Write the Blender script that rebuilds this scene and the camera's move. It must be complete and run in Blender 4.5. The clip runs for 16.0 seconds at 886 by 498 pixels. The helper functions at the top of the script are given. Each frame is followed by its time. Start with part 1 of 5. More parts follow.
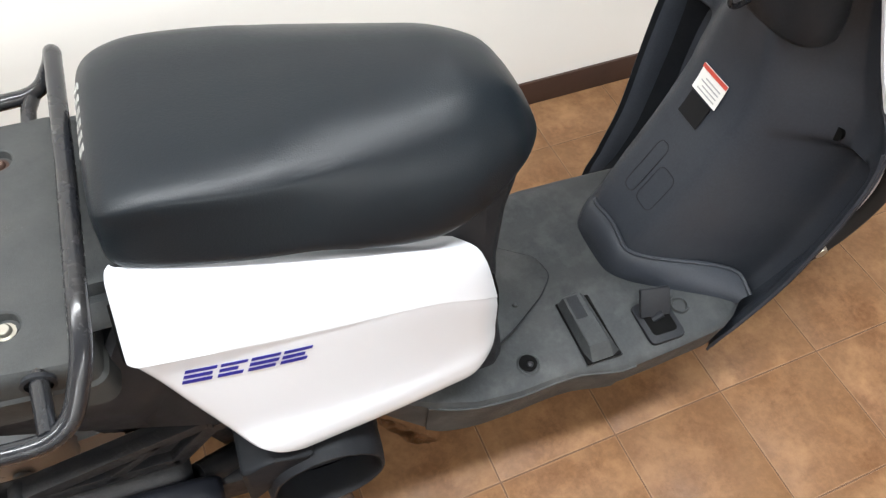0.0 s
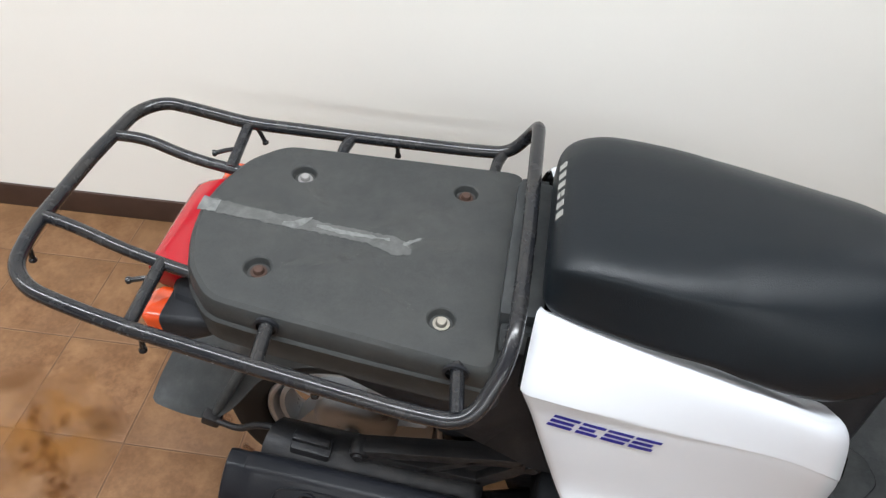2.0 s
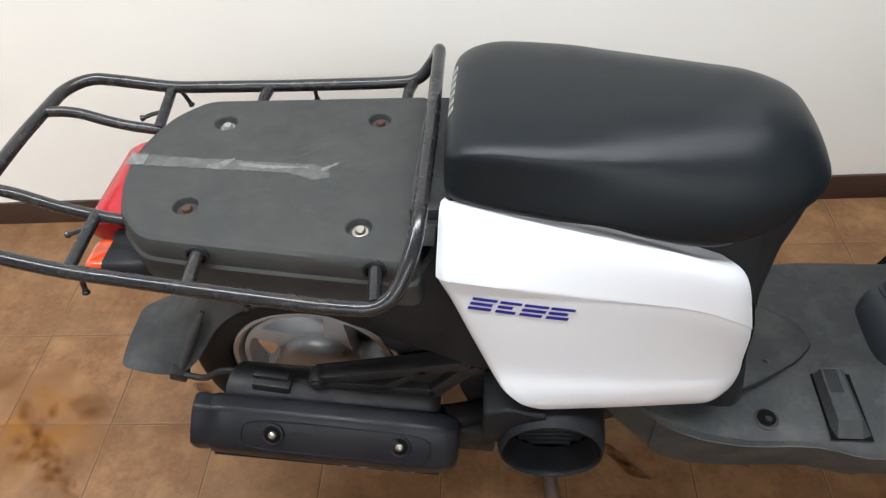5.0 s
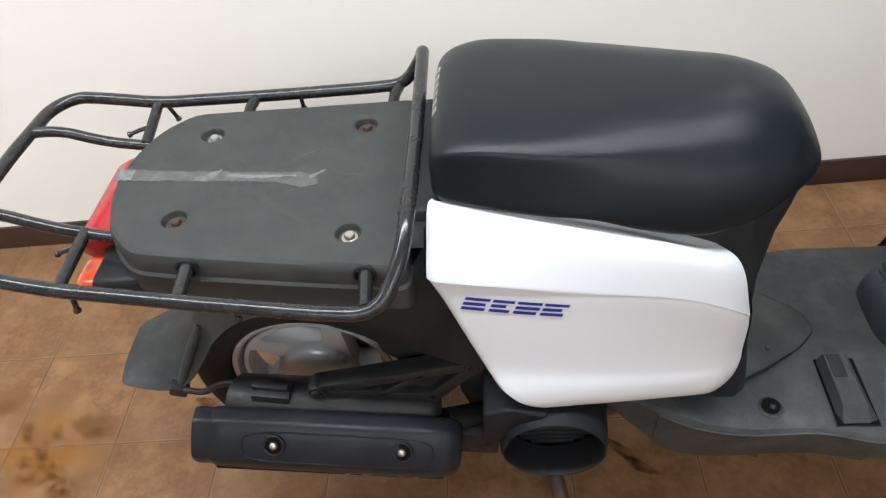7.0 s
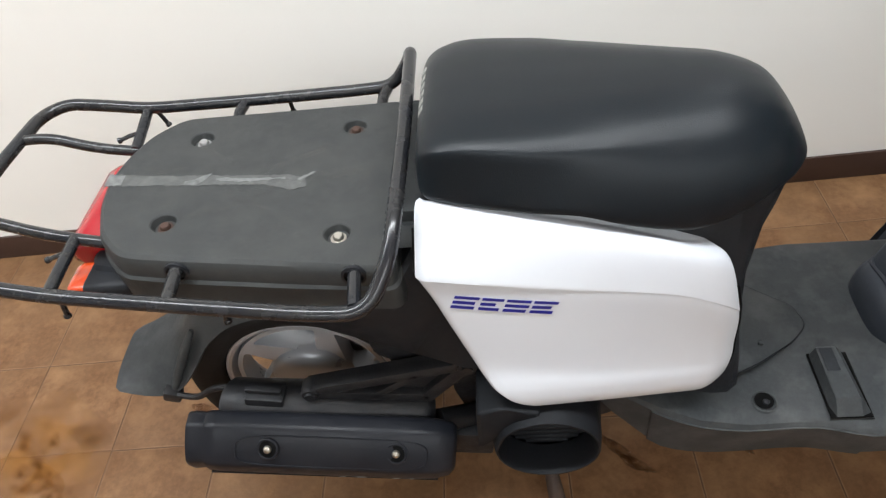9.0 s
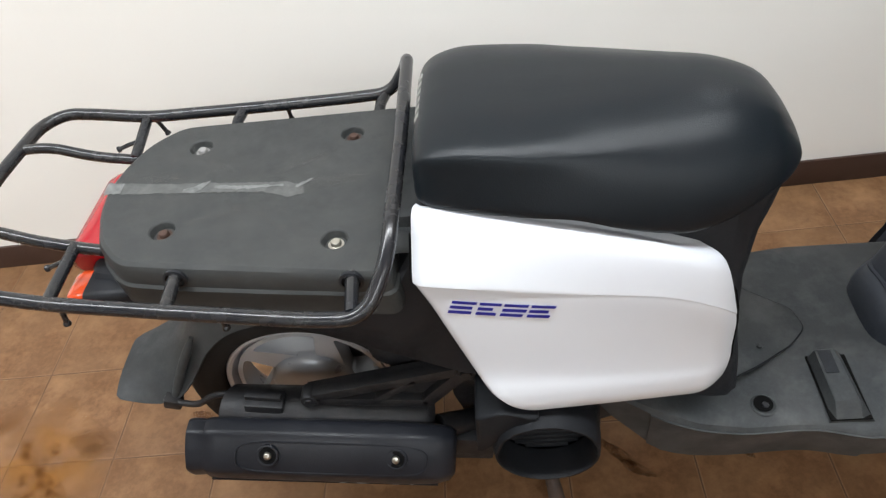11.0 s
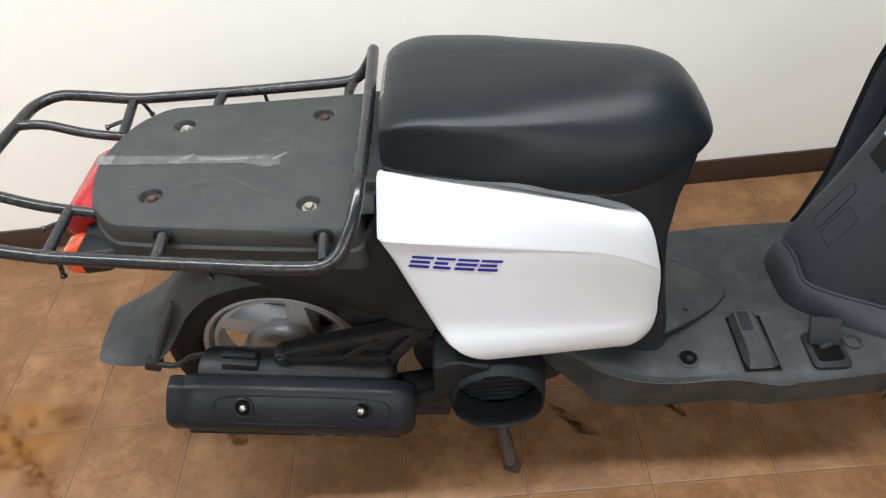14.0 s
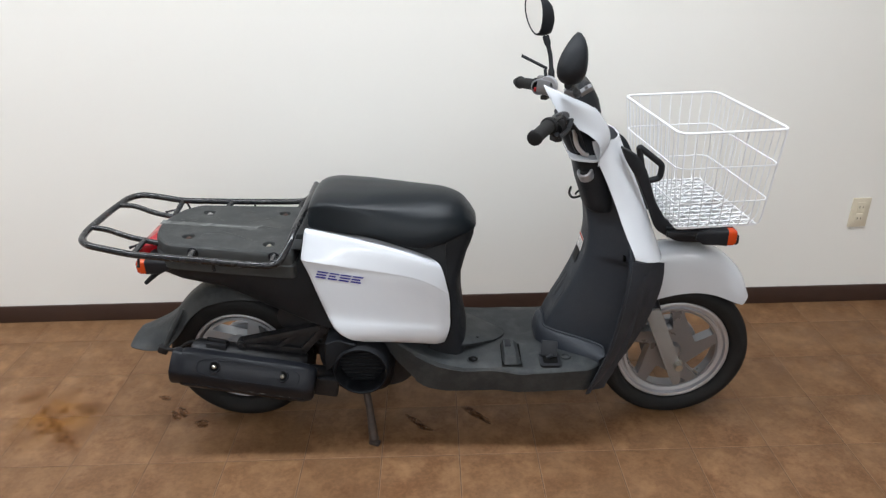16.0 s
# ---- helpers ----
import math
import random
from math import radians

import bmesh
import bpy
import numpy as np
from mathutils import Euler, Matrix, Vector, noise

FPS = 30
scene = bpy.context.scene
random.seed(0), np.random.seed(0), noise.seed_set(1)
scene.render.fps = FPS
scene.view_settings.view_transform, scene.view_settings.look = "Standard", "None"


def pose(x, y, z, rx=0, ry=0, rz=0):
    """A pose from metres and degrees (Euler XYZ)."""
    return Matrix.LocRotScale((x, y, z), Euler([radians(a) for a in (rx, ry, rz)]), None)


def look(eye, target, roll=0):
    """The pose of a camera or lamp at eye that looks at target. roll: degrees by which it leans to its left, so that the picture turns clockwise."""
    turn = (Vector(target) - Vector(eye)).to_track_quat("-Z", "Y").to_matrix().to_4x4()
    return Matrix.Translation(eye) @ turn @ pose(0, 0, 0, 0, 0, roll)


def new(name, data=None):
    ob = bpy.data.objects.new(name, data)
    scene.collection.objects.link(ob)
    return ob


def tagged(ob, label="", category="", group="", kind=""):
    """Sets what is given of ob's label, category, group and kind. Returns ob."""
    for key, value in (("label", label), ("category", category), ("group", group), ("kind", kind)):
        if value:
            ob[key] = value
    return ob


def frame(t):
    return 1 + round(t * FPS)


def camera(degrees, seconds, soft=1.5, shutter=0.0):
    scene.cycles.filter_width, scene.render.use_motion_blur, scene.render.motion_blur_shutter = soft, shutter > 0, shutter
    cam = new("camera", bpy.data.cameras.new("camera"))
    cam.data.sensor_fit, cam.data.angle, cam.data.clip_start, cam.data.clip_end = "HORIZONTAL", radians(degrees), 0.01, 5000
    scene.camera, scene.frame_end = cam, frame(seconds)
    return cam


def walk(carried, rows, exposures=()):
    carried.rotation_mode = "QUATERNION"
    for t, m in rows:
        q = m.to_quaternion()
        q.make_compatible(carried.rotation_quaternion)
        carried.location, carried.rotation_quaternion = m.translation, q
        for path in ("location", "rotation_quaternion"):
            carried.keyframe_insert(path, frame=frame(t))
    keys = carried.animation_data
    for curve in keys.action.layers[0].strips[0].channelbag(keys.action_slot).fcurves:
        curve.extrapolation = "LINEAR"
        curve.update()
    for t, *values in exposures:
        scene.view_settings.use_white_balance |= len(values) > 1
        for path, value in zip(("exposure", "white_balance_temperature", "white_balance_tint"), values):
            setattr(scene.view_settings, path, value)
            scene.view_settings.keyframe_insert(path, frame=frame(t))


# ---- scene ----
cam = camera(64.6, 16.0, soft=1.3)
PATH = [
    (0, (0.218, -0.574, 1.231), (0.676, 0.519, -0.38), 2.8),
    (0.5, (0.16, -0.603, 1.226), (0.348, 0.548, -0.399), 3.2),
    (0.6, (0.132, -0.612, 1.225), (0.304, 0.553, -0.391), 3.4),
    (1, (0.078, -0.634, 1.236), (0.082, 0.55, -0.376), 2.0),
    (1.1, (0.074, -0.647, 1.235), (0.034, 0.553, -0.365), 1.4),
    (1.5, (0.018, -0.638, 1.258), (-0.087, 0.589, -0.318), 2.3),
    (2, (0.039, -0.634, 1.304), (-0.17, 0.732, -0.142), 1.6),
    (2.5, (0.119, -0.643, 1.309), (-0.065, 0.734, -0.129), 2.5),
    (3, (0.141, -0.665, 1.286), (-0.04, 0.716, -0.149), 3.3),
    (3.5, (0.139, -0.726, 1.277), (-0.044, 0.633, -0.18), 0.6),
    (6, (0.178, -0.748, 1.251), (-0.052, 0.626, -0.184), -8.3),
    (6.5, (0.179, -0.749, 1.25), (-0.052, 0.628, -0.181), -8.9),
    (7, (0.18, -0.745, 1.25), (-0.05, 0.634, -0.18), -9.6),
    (7.5, (0.182, -0.747, 1.246), (-0.047, 0.635, -0.181), -10.0),
    (8, (0.185, -0.75, 1.243), (-0.042, 0.637, -0.18), -10.1),
    (8.5, (0.19, -0.752, 1.243), (-0.04, 0.637, -0.177), -10.3),
    (9, (0.194, -0.751, 1.244), (-0.036, 0.639, -0.175), -10.5),
    (11.5, (0.201, -0.755, 1.245), (-0.036, 0.651, -0.158), -11.1),
    (12, (0.201, -0.754, 1.246), (-0.037, 0.653, -0.155), -11.1),
    (12.5, (0.203, -0.755, 1.246), (-0.039, 0.655, -0.152), -11.1),
    (13, (0.209, -0.757, 1.246), (-0.038, 0.654, -0.149), -11.3),
    (13.5, (0.222, -0.765, 1.252), (-0.028, 0.649, -0.14), -11.2),
    (14, (0.215, -0.89, 1.273), (0.08, 0.547, -0.112), -7.9),
    (14.1, (0.218, -0.94, 1.265), (0.132, 0.513, -0.107), -6.1),
    (14.5, (0.286, -1.144, 1.296), (0.222, 0.328, -0.031), -5.1),
    (15, (0.429, -1.426, 1.363), (0.341, 0.194, 0.217), -3.3),
    (15.2, (0.444, -1.536, 1.389), (0.361, 0.114, 0.354), -2.7),
    (15.5, (0.45, -1.687, 1.423), (0.379, 0.053, 0.439), -2.1),
    (16, (0.497, -1.894, 1.461), (0.446, -0.086, 0.609), -1.3),
]
EXPOSURES = [(0, 0.55, 6470, 10), (1, 0.49, 6470, 10), (1.5, 0.30, 6420, 10), (2, -0.05, 6330, 10), (2.5, -0.15, 6300, 10), (3.5, 0.03, 6430, 10), (6, 0.03, 6430, 10), (9, -0.03, 6420, 10), (12.5, -0.03, 6420, 10), (13.5, 0.02, 6430, 10), (14.5, 0.17, 6440, 10), (15, 0.02, 6330, 10), (15.5, -0.24, 6240, 10), (16, -0.35, 6240, 10)]
walk(cam, [(t, look(eye, target, roll)) for t, eye, target, roll in PATH], EXPOSURES)

# ---- world, lamps and exposure ----
world = bpy.data.worlds.new("world")
scene.world = world
world.use_nodes = True
world.node_tree.nodes["Background"].inputs[0].default_value = (0.9, 0.95, 1.0, 1)
world.node_tree.nodes["Background"].inputs[1].default_value = 0.05

LAMP_ROWS = [(-0.32, 92.0, 135, -0.60), (-3.3, 92.0, 180, 1.1)]      # y, watts, spread and middle x of two unbroken rows of fluorescent fittings
ROW_X = [-1.905, -0.635, 0.635, 1.905]
for ly, watts, spread, mid in LAMP_ROWS:
    data = bpy.data.lights.new("tube_glow", "AREA")
    data.shape, data.size, data.size_y, data.energy = "RECTANGLE", 5.04, 0.22, watts
    data.color, data.spread = (0.92, 0.965, 1.0), radians(spread)
    lamp = new("tube_glow", data)
    lamp.matrix_world = pose(mid, ly, 2.815)

YAW = 2.0          # turn of wall and tiles against the scooter
WALL_Y = 0.595     # wall face at x = 0
ROOM = Matrix.Translation((0, WALL_Y, 0)) @ pose(0, 0, 0, 0, 0, YAW)


# ---- materials ----
def material(name, color, rough=0.5, metal=0.0, coat=0.0, grain=0.0, grain_scale=200.0, bump=0.0, bump_scale=400.0,
             stain=0.0, stain_scale=6.0, stain_color=None, fleck=None, rough_var=0.0, piece_var=0.0, emission=None, spec=0.5):
    m = bpy.data.materials.new(name)
    m.use_nodes = True
    nt = m.node_tree
    p = nt.nodes["Principled BSDF"]
    p.inputs["Roughness"].default_value = rough
    p.inputs["Metallic"].default_value = metal
    p.inputs["Coat Weight"].default_value = coat
    p.inputs["Coat Roughness"].default_value = 0.06
    p.inputs["Specular IOR Level"].default_value = spec
    co = nt.nodes.new("ShaderNodeTexCoord")
    where = co.outputs["Object"]
    if piece_var:
        info = nt.nodes.new("ShaderNodeObjectInfo")
        shift = nt.nodes.new("ShaderNodeVectorMath")
        shift.operation = "ADD"
        nt.links.new(where, shift.inputs[0])
        nt.links.new(info.outputs["Location"], shift.inputs[1])
        where = shift.outputs[0]
    out = None

    def mix(a, b, fac, kind="MIX"):
        n = nt.nodes.new("ShaderNodeMix")
        n.data_type, n.blend_type = "RGBA", kind
        for sock, v in ((n.inputs[0], fac), (n.inputs[6], a), (n.inputs[7], b)):
            if isinstance(v, (int, float)):
                sock.default_value = v
            elif isinstance(v, (tuple, list)):
                sock.default_value = (*v[:3], 1)
            else:
                nt.links.new(v, sock)
        return n.outputs[2]

    def tex(scale, detail=4.0, rough_=0.6):
        n = nt.nodes.new("ShaderNodeTexNoise")
        n.inputs["Scale"].default_value, n.inputs["Detail"].default_value, n.inputs["Roughness"].default_value = scale, detail, rough_
        nt.links.new(where, n.inputs["Vector"])
        return n.outputs["Fac"]

    def ramp(src, lo, hi, a=0.0, b=1.0):
        n = nt.nodes.new("ShaderNodeMapRange")
        for i, v in enumerate((lo, hi, a, b)):
            n.inputs[i + 1].default_value = v
        nt.links.new(src, n.inputs[0])
        return n.outputs[0]

    out = tuple(color)
    if stain:
        sc = stain_color or tuple(c * 0.55 for c in color)
        out = mix(out, sc, ramp(tex(stain_scale, 5), 0.42, 0.72, 0.0, stain))
    if fleck:
        out = mix(out, fleck[:3], ramp(tex(fleck[3], 6, 0.7), 0.46, 0.68, 0.0, fleck[4]))
    if grain:
        out = mix(out, tuple(min(1, c * 1.5 + 0.004) for c in color), ramp(tex(grain_scale, 3), 0.4, 0.75, 0.0, grain))
    if piece_var:
        oi = nt.nodes.new("ShaderNodeObjectInfo")
        out = mix(out, tuple(c * 0.72 for c in color), ramp(oi.outputs["Random"], 0, 1, 0, piece_var))
    if isinstance(out, tuple):
        p.inputs["Base Color"].default_value = (*out, 1)
    else:
        nt.links.new(out, p.inputs["Base Color"])
    if rough_var:
        nt.links.new(ramp(tex(stain_scale * 2.3, 5), 0.3, 0.7, max(0.02, rough - rough_var), min(1, rough + rough_var)), p.inputs["Roughness"])
    if bump:
        b = nt.nodes.new("ShaderNodeBump")
        b.inputs["Strength"].default_value, b.inputs["Distance"].default_value = bump, 0.0015
        nt.links.new(tex(bump_scale, 2), b.inputs["Height"])
        nt.links.new(b.outputs["Normal"], p.inputs["Normal"])
    if emission:
        p.inputs["Emission Color"].default_value = (*emission[:3], 1)
        p.inputs["Emission Strength"].default_value = emission[3]
    return m


M_WALL = material("wallpaper_offwhite", (0.83, 0.815, 0.775), 0.75, bump=0.10, bump_scale=260, stain=0.10, stain_scale=0.9, stain_color=(0.74, 0.72, 0.67))
M_CEIL = material("ceiling_white", (0.82, 0.81, 0.78), 0.9, bump=0.3, bump_scale=120)
M_BASE = material("vinyl_dark_brown", (0.045, 0.024, 0.018), 0.45, stain=0.3, stain_scale=5, rough_var=0.1)
M_TILE = material("terracotta_tile", (0.160, 0.085, 0.041), 0.45, spec=0.20, fleck=(0.285, 0.160, 0.078, 11.5, 0.74), grain=0.45, grain_scale=80, stain=1.0, stain_scale=6.5,
                  stain_color=(0.108, 0.046, 0.018), bump=0.30, bump_scale=90, rough_var=0.14, piece_var=0.30)
nt = M_TILE.node_tree      # printed darker brown border, ragged, as on each tile
pr = nt.nodes["Principled BSDF"]
base = pr.inputs["Base Color"].links[0].from_socket
tc = nt.nodes.new("ShaderNodeTexCoord")
noise = nt.nodes.new("ShaderNodeTexNoise")
noise.inputs["Scale"].default_value, noise.inputs["Detail"].default_value = 14, 4
nt.links.new(tc.outputs["Object"], noise.inputs["Vector"])
sep = nt.nodes.new("ShaderNodeSeparateXYZ")
nt.links.new(tc.outputs["Generated"], sep.inputs[0])


def math_node(kind, a, b=None, clamp=False):
    n = nt.nodes.new("ShaderNodeMath")
    n.operation, n.use_clamp = kind, clamp
    for sock, v in zip(n.inputs, (a, b)):
        if isinstance(v, (int, float)):
            sock.default_value = v
        elif v is not None:
            nt.links.new(v, sock)
    return n.outputs[0]


far_x = math_node("ABSOLUTE", math_node("SUBTRACT", sep.outputs[0], 0.5))
far_y = math_node("ABSOLUTE", math_node("SUBTRACT", sep.outputs[1], 0.5))
rim = math_node("ADD", math_node("MAXIMUM", far_x, far_y), math_node("MULTIPLY", math_node("SUBTRACT", noise.outputs["Fac"], 0.5), 0.30))
fac = math_node("MULTIPLY", math_node("MULTIPLY", math_node("SUBTRACT", rim, 0.41), 6.0, True), 0.42)
blend = nt.nodes.new("ShaderNodeMix")
blend.data_type = "RGBA"
nt.links.new(fac, blend.inputs[0])
nt.links.new(base, blend.inputs[6])
blend.inputs[7].default_value = (0.120, 0.055, 0.022, 1)
# ragged mask at the very edge, where the bevel's painted glint goes
worn = math_node("MULTIPLY", math_node("MULTIPLY", math_node("SUBTRACT", math_node("ADD", math_node("MAXIMUM", far_x, far_y), math_node("MULTIPLY", math_node("SUBTRACT", noise.outputs["Fac"], 0.5), 0.035)), 0.488), 110.0, True), 0.28)
edge = nt.nodes.new("ShaderNodeMix")      # pale arrises, a bevel highlight put into the colour
edge.data_type = "RGBA"
nt.links.new(worn, edge.inputs[0])
nt.links.new(blend.outputs[2], edge.inputs[6])
edge.inputs[7].default_value = (0.33, 0.205, 0.115, 1)
nt.links.new(edge.outputs[2], pr.inputs["Base Color"])
M_GROUT = material("tile_joint", (0.100, 0.050, 0.025), 0.8, grain=0.5, grain_scale=60, stain=0.8, stain_scale=9, stain_color=(0.09, 0.044, 0.021))
M_DECK = material("black_textured_plastic", (0.0265, 0.0285, 0.0287), 0.6, grain=0.5, grain_scale=420, bump=0.35, bump_scale=900,
                  stain=0.7, stain_scale=11, stain_color=(0.042, 0.043, 0.041), fleck=(0.050, 0.051, 0.049, 26.0, 0.35), rough_var=0.12, spec=0.32)
M_PLASTIC = material("black_plastic", (0.0138, 0.0150, 0.0178), 0.5, grain=0.4, grain_scale=300, bump=0.2, bump_scale=800,
                     stain=0.5, stain_scale=8, stain_color=(0.021, 0.021, 0.023), rough_var=0.12, spec=0.18)
M_GREY = material("faded_grey_plastic", (0.0245, 0.0278, 0.0300), 0.58, grain=0.5, grain_scale=260, bump=0.3, bump_scale=700,
                  fleck=(0.072, 0.074, 0.074, 17.0, 0.60), stain=0.9, stain_scale=6, stain_color=(0.046, 0.047, 0.047), rough_var=0.12, spec=0.24)
M_SHIELD = material("dark_grey_plastic", (0.024, 0.028, 0.036), 0.5, grain=0.4, grain_scale=300, bump=0.25, bump_scale=800,
                    stain=0.5, stain_scale=5, stain_color=(0.040, 0.043, 0.048), rough_var=0.12, spec=0.26)
M_SEAT = material("black_vinyl", (0.0055, 0.0082, 0.0110), 0.35, bump=0.20, bump_scale=560, stain=0.3, stain_scale=5, stain_color=(0.0085, 0.0110, 0.0130), rough_var=0.03, spec=0.24)
M_RACK = material("black_gloss_paint", (0.012, 0.013, 0.016), 0.24, coat=0.18, spec=0.35, stain=0.5, stain_scale=22, stain_color=(0.034, 0.031, 0.027), rough_var=0.10, bump=0.02, bump_scale=120)
M_WHITE = material("white_paint", (0.578, 0.599, 0.640), 0.22, coat=0.5, stain=0.1, stain_scale=4, stain_color=(0.72, 0.72, 0.72))
M_WIRE = material("white_coated_wire", (0.80, 0.81, 0.83), 0.4)
M_ALLOY = material("silver_alloy", (0.225, 0.232, 0.25), 0.30, metal=0.6, stain=0.2, stain_scale=5, stain_color=(0.35, 0.34, 0.33), rough_var=0.05)
M_RIM = material("bright_rim_lacquer", (0.50, 0.51, 0.545), 0.33, metal=0.6, stain=0.15, stain_scale=5, rough_var=0.03)
M_CASTING = material("bright_cast_alloy", (0.36, 0.375, 0.40), 0.32, metal=0.25, stain=0.25, stain_scale=7, stain_color=(0.30, 0.30, 0.30), rough_var=0.06)
M_FORK = material("grey_fork_lacquer", (0.27, 0.265, 0.26), 0.38, metal=0.3, stain=0.4, stain_scale=12, rough_var=0.1)
M_TYRE = material("tyre_rubber", (0.009, 0.009, 0.0095), 0.72, bump=0.3, bump_scale=300, stain=0.5, stain_scale=14, stain_color=(0.017, 0.0165, 0.016), spec=0.3)
M_MUFFLER = material("black_muffler_paint", (0.009, 0.010, 0.0135), 0.42, stain=0.5, stain_scale=9, stain_color=(0.021, 0.022, 0.026), rough_var=0.12, bump=0.12, bump_scale=300, spec=0.21)
M_ENGINE = material("dirty_black_metal", (0.0118, 0.0123, 0.0145), 0.5, stain=0.7, stain_scale=22, stain_color=(0.030, 0.028, 0.028), rough_var=0.15, bump=0.3, bump_scale=250, spec=0.3)
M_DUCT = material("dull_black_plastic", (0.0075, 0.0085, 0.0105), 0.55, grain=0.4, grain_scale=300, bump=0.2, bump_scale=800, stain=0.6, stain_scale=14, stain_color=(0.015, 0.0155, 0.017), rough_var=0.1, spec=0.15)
M_STEEL = material("zinc_bolt", (0.46, 0.44, 0.39), 0.3, metal=0.9, stain=0.4, stain_scale=80)
M_RUST = material("rusty_bolt", (0.065, 0.034, 0.024), 0.7, metal=0.3, stain=0.6, stain_scale=90)
M_STAND = material("dusty_scraped_steel", (0.040, 0.029, 0.024), 0.6, metal=0.2, stain=0.8, stain_scale=30, stain_color=(0.085, 0.055, 0.040), bump=0.3, bump_scale=200)
M_RED = material("red_lens", (0.33, 0.004, 0.012), 0.22, coat=0.15, spec=0.35, stain=0.15, stain_scale=12)
M_ORANGE = material("orange_lens", (0.60, 0.060, 0.008), 0.15, coat=0.5, stain=0.2, stain_scale=12)
M_BLUE = material("blue_decal", (0.012, 0.014, 0.20), 0.3)
M_PALE = material("pale_print", (0.27, 0.27, 0.255), 0.5)
M_TAPE = material("dried_glue_residue", (0.062, 0.064, 0.062), 0.65, grain=0.8, grain_scale=70, stain=0.9, stain_scale=24, stain_color=(0.042, 0.044, 0.043), bump=0.3)
M_TAPE_PALE = material("pale_glue_flake", (0.120, 0.124, 0.122), 0.6, grain=0.7, grain_scale=90, stain=1.0, stain_scale=60, stain_color=(0.050, 0.052, 0.051), bump=0.3)
M_STICKER = material("white_sticker", (0.75, 0.74, 0.72), 0.5)
M_STICKRED = material("red_print", (0.5, 0.06, 0.04), 0.5)
M_STICKDARK = material("black_sticker", (0.006, 0.006, 0.007), 0.6, spec=0.2)
M_INK = material("grey_print", (0.35, 0.35, 0.36), 0.6)
M_MIRROR = material("mirror_glass", (0.9, 0.9, 0.9), 0.02, metal=1.0)
M_SOCKET = material("cream_socket_plate", (0.66, 0.60, 0.47), 0.4)
M_DARK = material("dark_hole", (0.005, 0.005, 0.005), 0.95, spec=0.05)
M_TUBE = material("lamp_diffuser", (0.9, 0.9, 0.88), 0.5, emission=(1.0, 0.97, 0.9, 2.5))
def stain_material(name, color, lo, hi, scale, strength, rough=0.4, inner=0.35, outer=0.95):
    """A see-through stain with ragged, fading edges, laid on the floor."""
    m = material(name, color, rough, spec=0.12)
    nt = m.node_tree
    pr = nt.nodes["Principled BSDF"]
    co = nt.nodes.new("ShaderNodeTexCoord")
    no = nt.nodes.new("ShaderNodeTexNoise")
    no.inputs["Scale"].default_value, no.inputs["Detail"].default_value = scale, 5
    nt.links.new(co.outputs["Object"], no.inputs["Vector"])
    rm = nt.nodes.new("ShaderNodeMapRange")
    rm.inputs[1].default_value, rm.inputs[2].default_value, rm.inputs[4].default_value = lo, hi, strength
    nt.links.new(no.outputs["Fac"], rm.inputs[0])
    sub = nt.nodes.new("ShaderNodeVectorMath")
    sub.operation = "SUBTRACT"
    sub.inputs[1].default_value = (0.5, 0.5, 0.5)
    nt.links.new(co.outputs["Generated"], sub.inputs[0])
    flat = nt.nodes.new("ShaderNodeVectorMath")
    flat.operation = "MULTIPLY"
    flat.inputs[1].default_value = (2, 2, 0)
    nt.links.new(sub.outputs[0], flat.inputs[0])
    ln = nt.nodes.new("ShaderNodeVectorMath")
    ln.operation = "LENGTH"
    nt.links.new(flat.outputs[0], ln.inputs[0])
    fade = nt.nodes.new("ShaderNodeMapRange")
    fade.inputs[1].default_value, fade.inputs[2].default_value, fade.inputs[3].default_value, fade.inputs[4].default_value = inner, outer, 1.0, 0.0
    nt.links.new(ln.outputs["Value"], fade.inputs[0])
    mul = nt.nodes.new("ShaderNodeMath")
    mul.operation = "MULTIPLY"
    nt.links.new(rm.outputs[0], mul.inputs[0])
    nt.links.new(fade.outputs[0], mul.inputs[1])
    nt.links.new(mul.outputs[0], pr.inputs["Alpha"])
    return m


M_STAIN = stain_material("rust_water_stain", (0.290, 0.118, 0.018), 0.36, 0.58, 16, 0.50, 0.6, inner=0.30, outer=1.0)
M_STAIN_DARK = stain_material("dark_rust_stain", (0.135, 0.044, 0.005), 0.36, 0.58, 45, 0.60, 0.6, inner=0.25, outer=1.0)
M_STAIN_PALE = stain_material("brown_water_stain", (0.165, 0.068, 0.020), 0.25, 0.60, 16, 0.50, 0.6, inner=0.35, outer=1.05)
M_SOLE = stain_material("brown_shoe_mark", (0.100, 0.036, 0.012), 0.32, 0.54, 40, 0.66, 0.6, inner=0.75, outer=1.15)
M_SCUFF = stain_material("pale_scuff", (0.10, 0.10, 0.095), 0.36, 0.66, 60, 0.40, 0.7)
M_REDBUTTON = material("red_button", (0.35, 0.02, 0.02), 0.4)


# ---- mesh helpers ----
def part(name, bm, mat, parent=None, label="", angle=38, mats=()):
    bmesh.ops.recalc_face_normals(bm, faces=bm.faces)
    me = bpy.data.meshes.new(name)
    bm.to_mesh(me)
    bm.free()
    me.polygons.foreach_set("use_smooth", [True] * len(me.polygons))
    me.set_sharp_from_angle(angle=radians(angle))
    me.materials.append(mat)
    ob = new(name, me)
    if parent:
        ob.parent = parent
    if label:
        tagged(ob, label)
    return ob


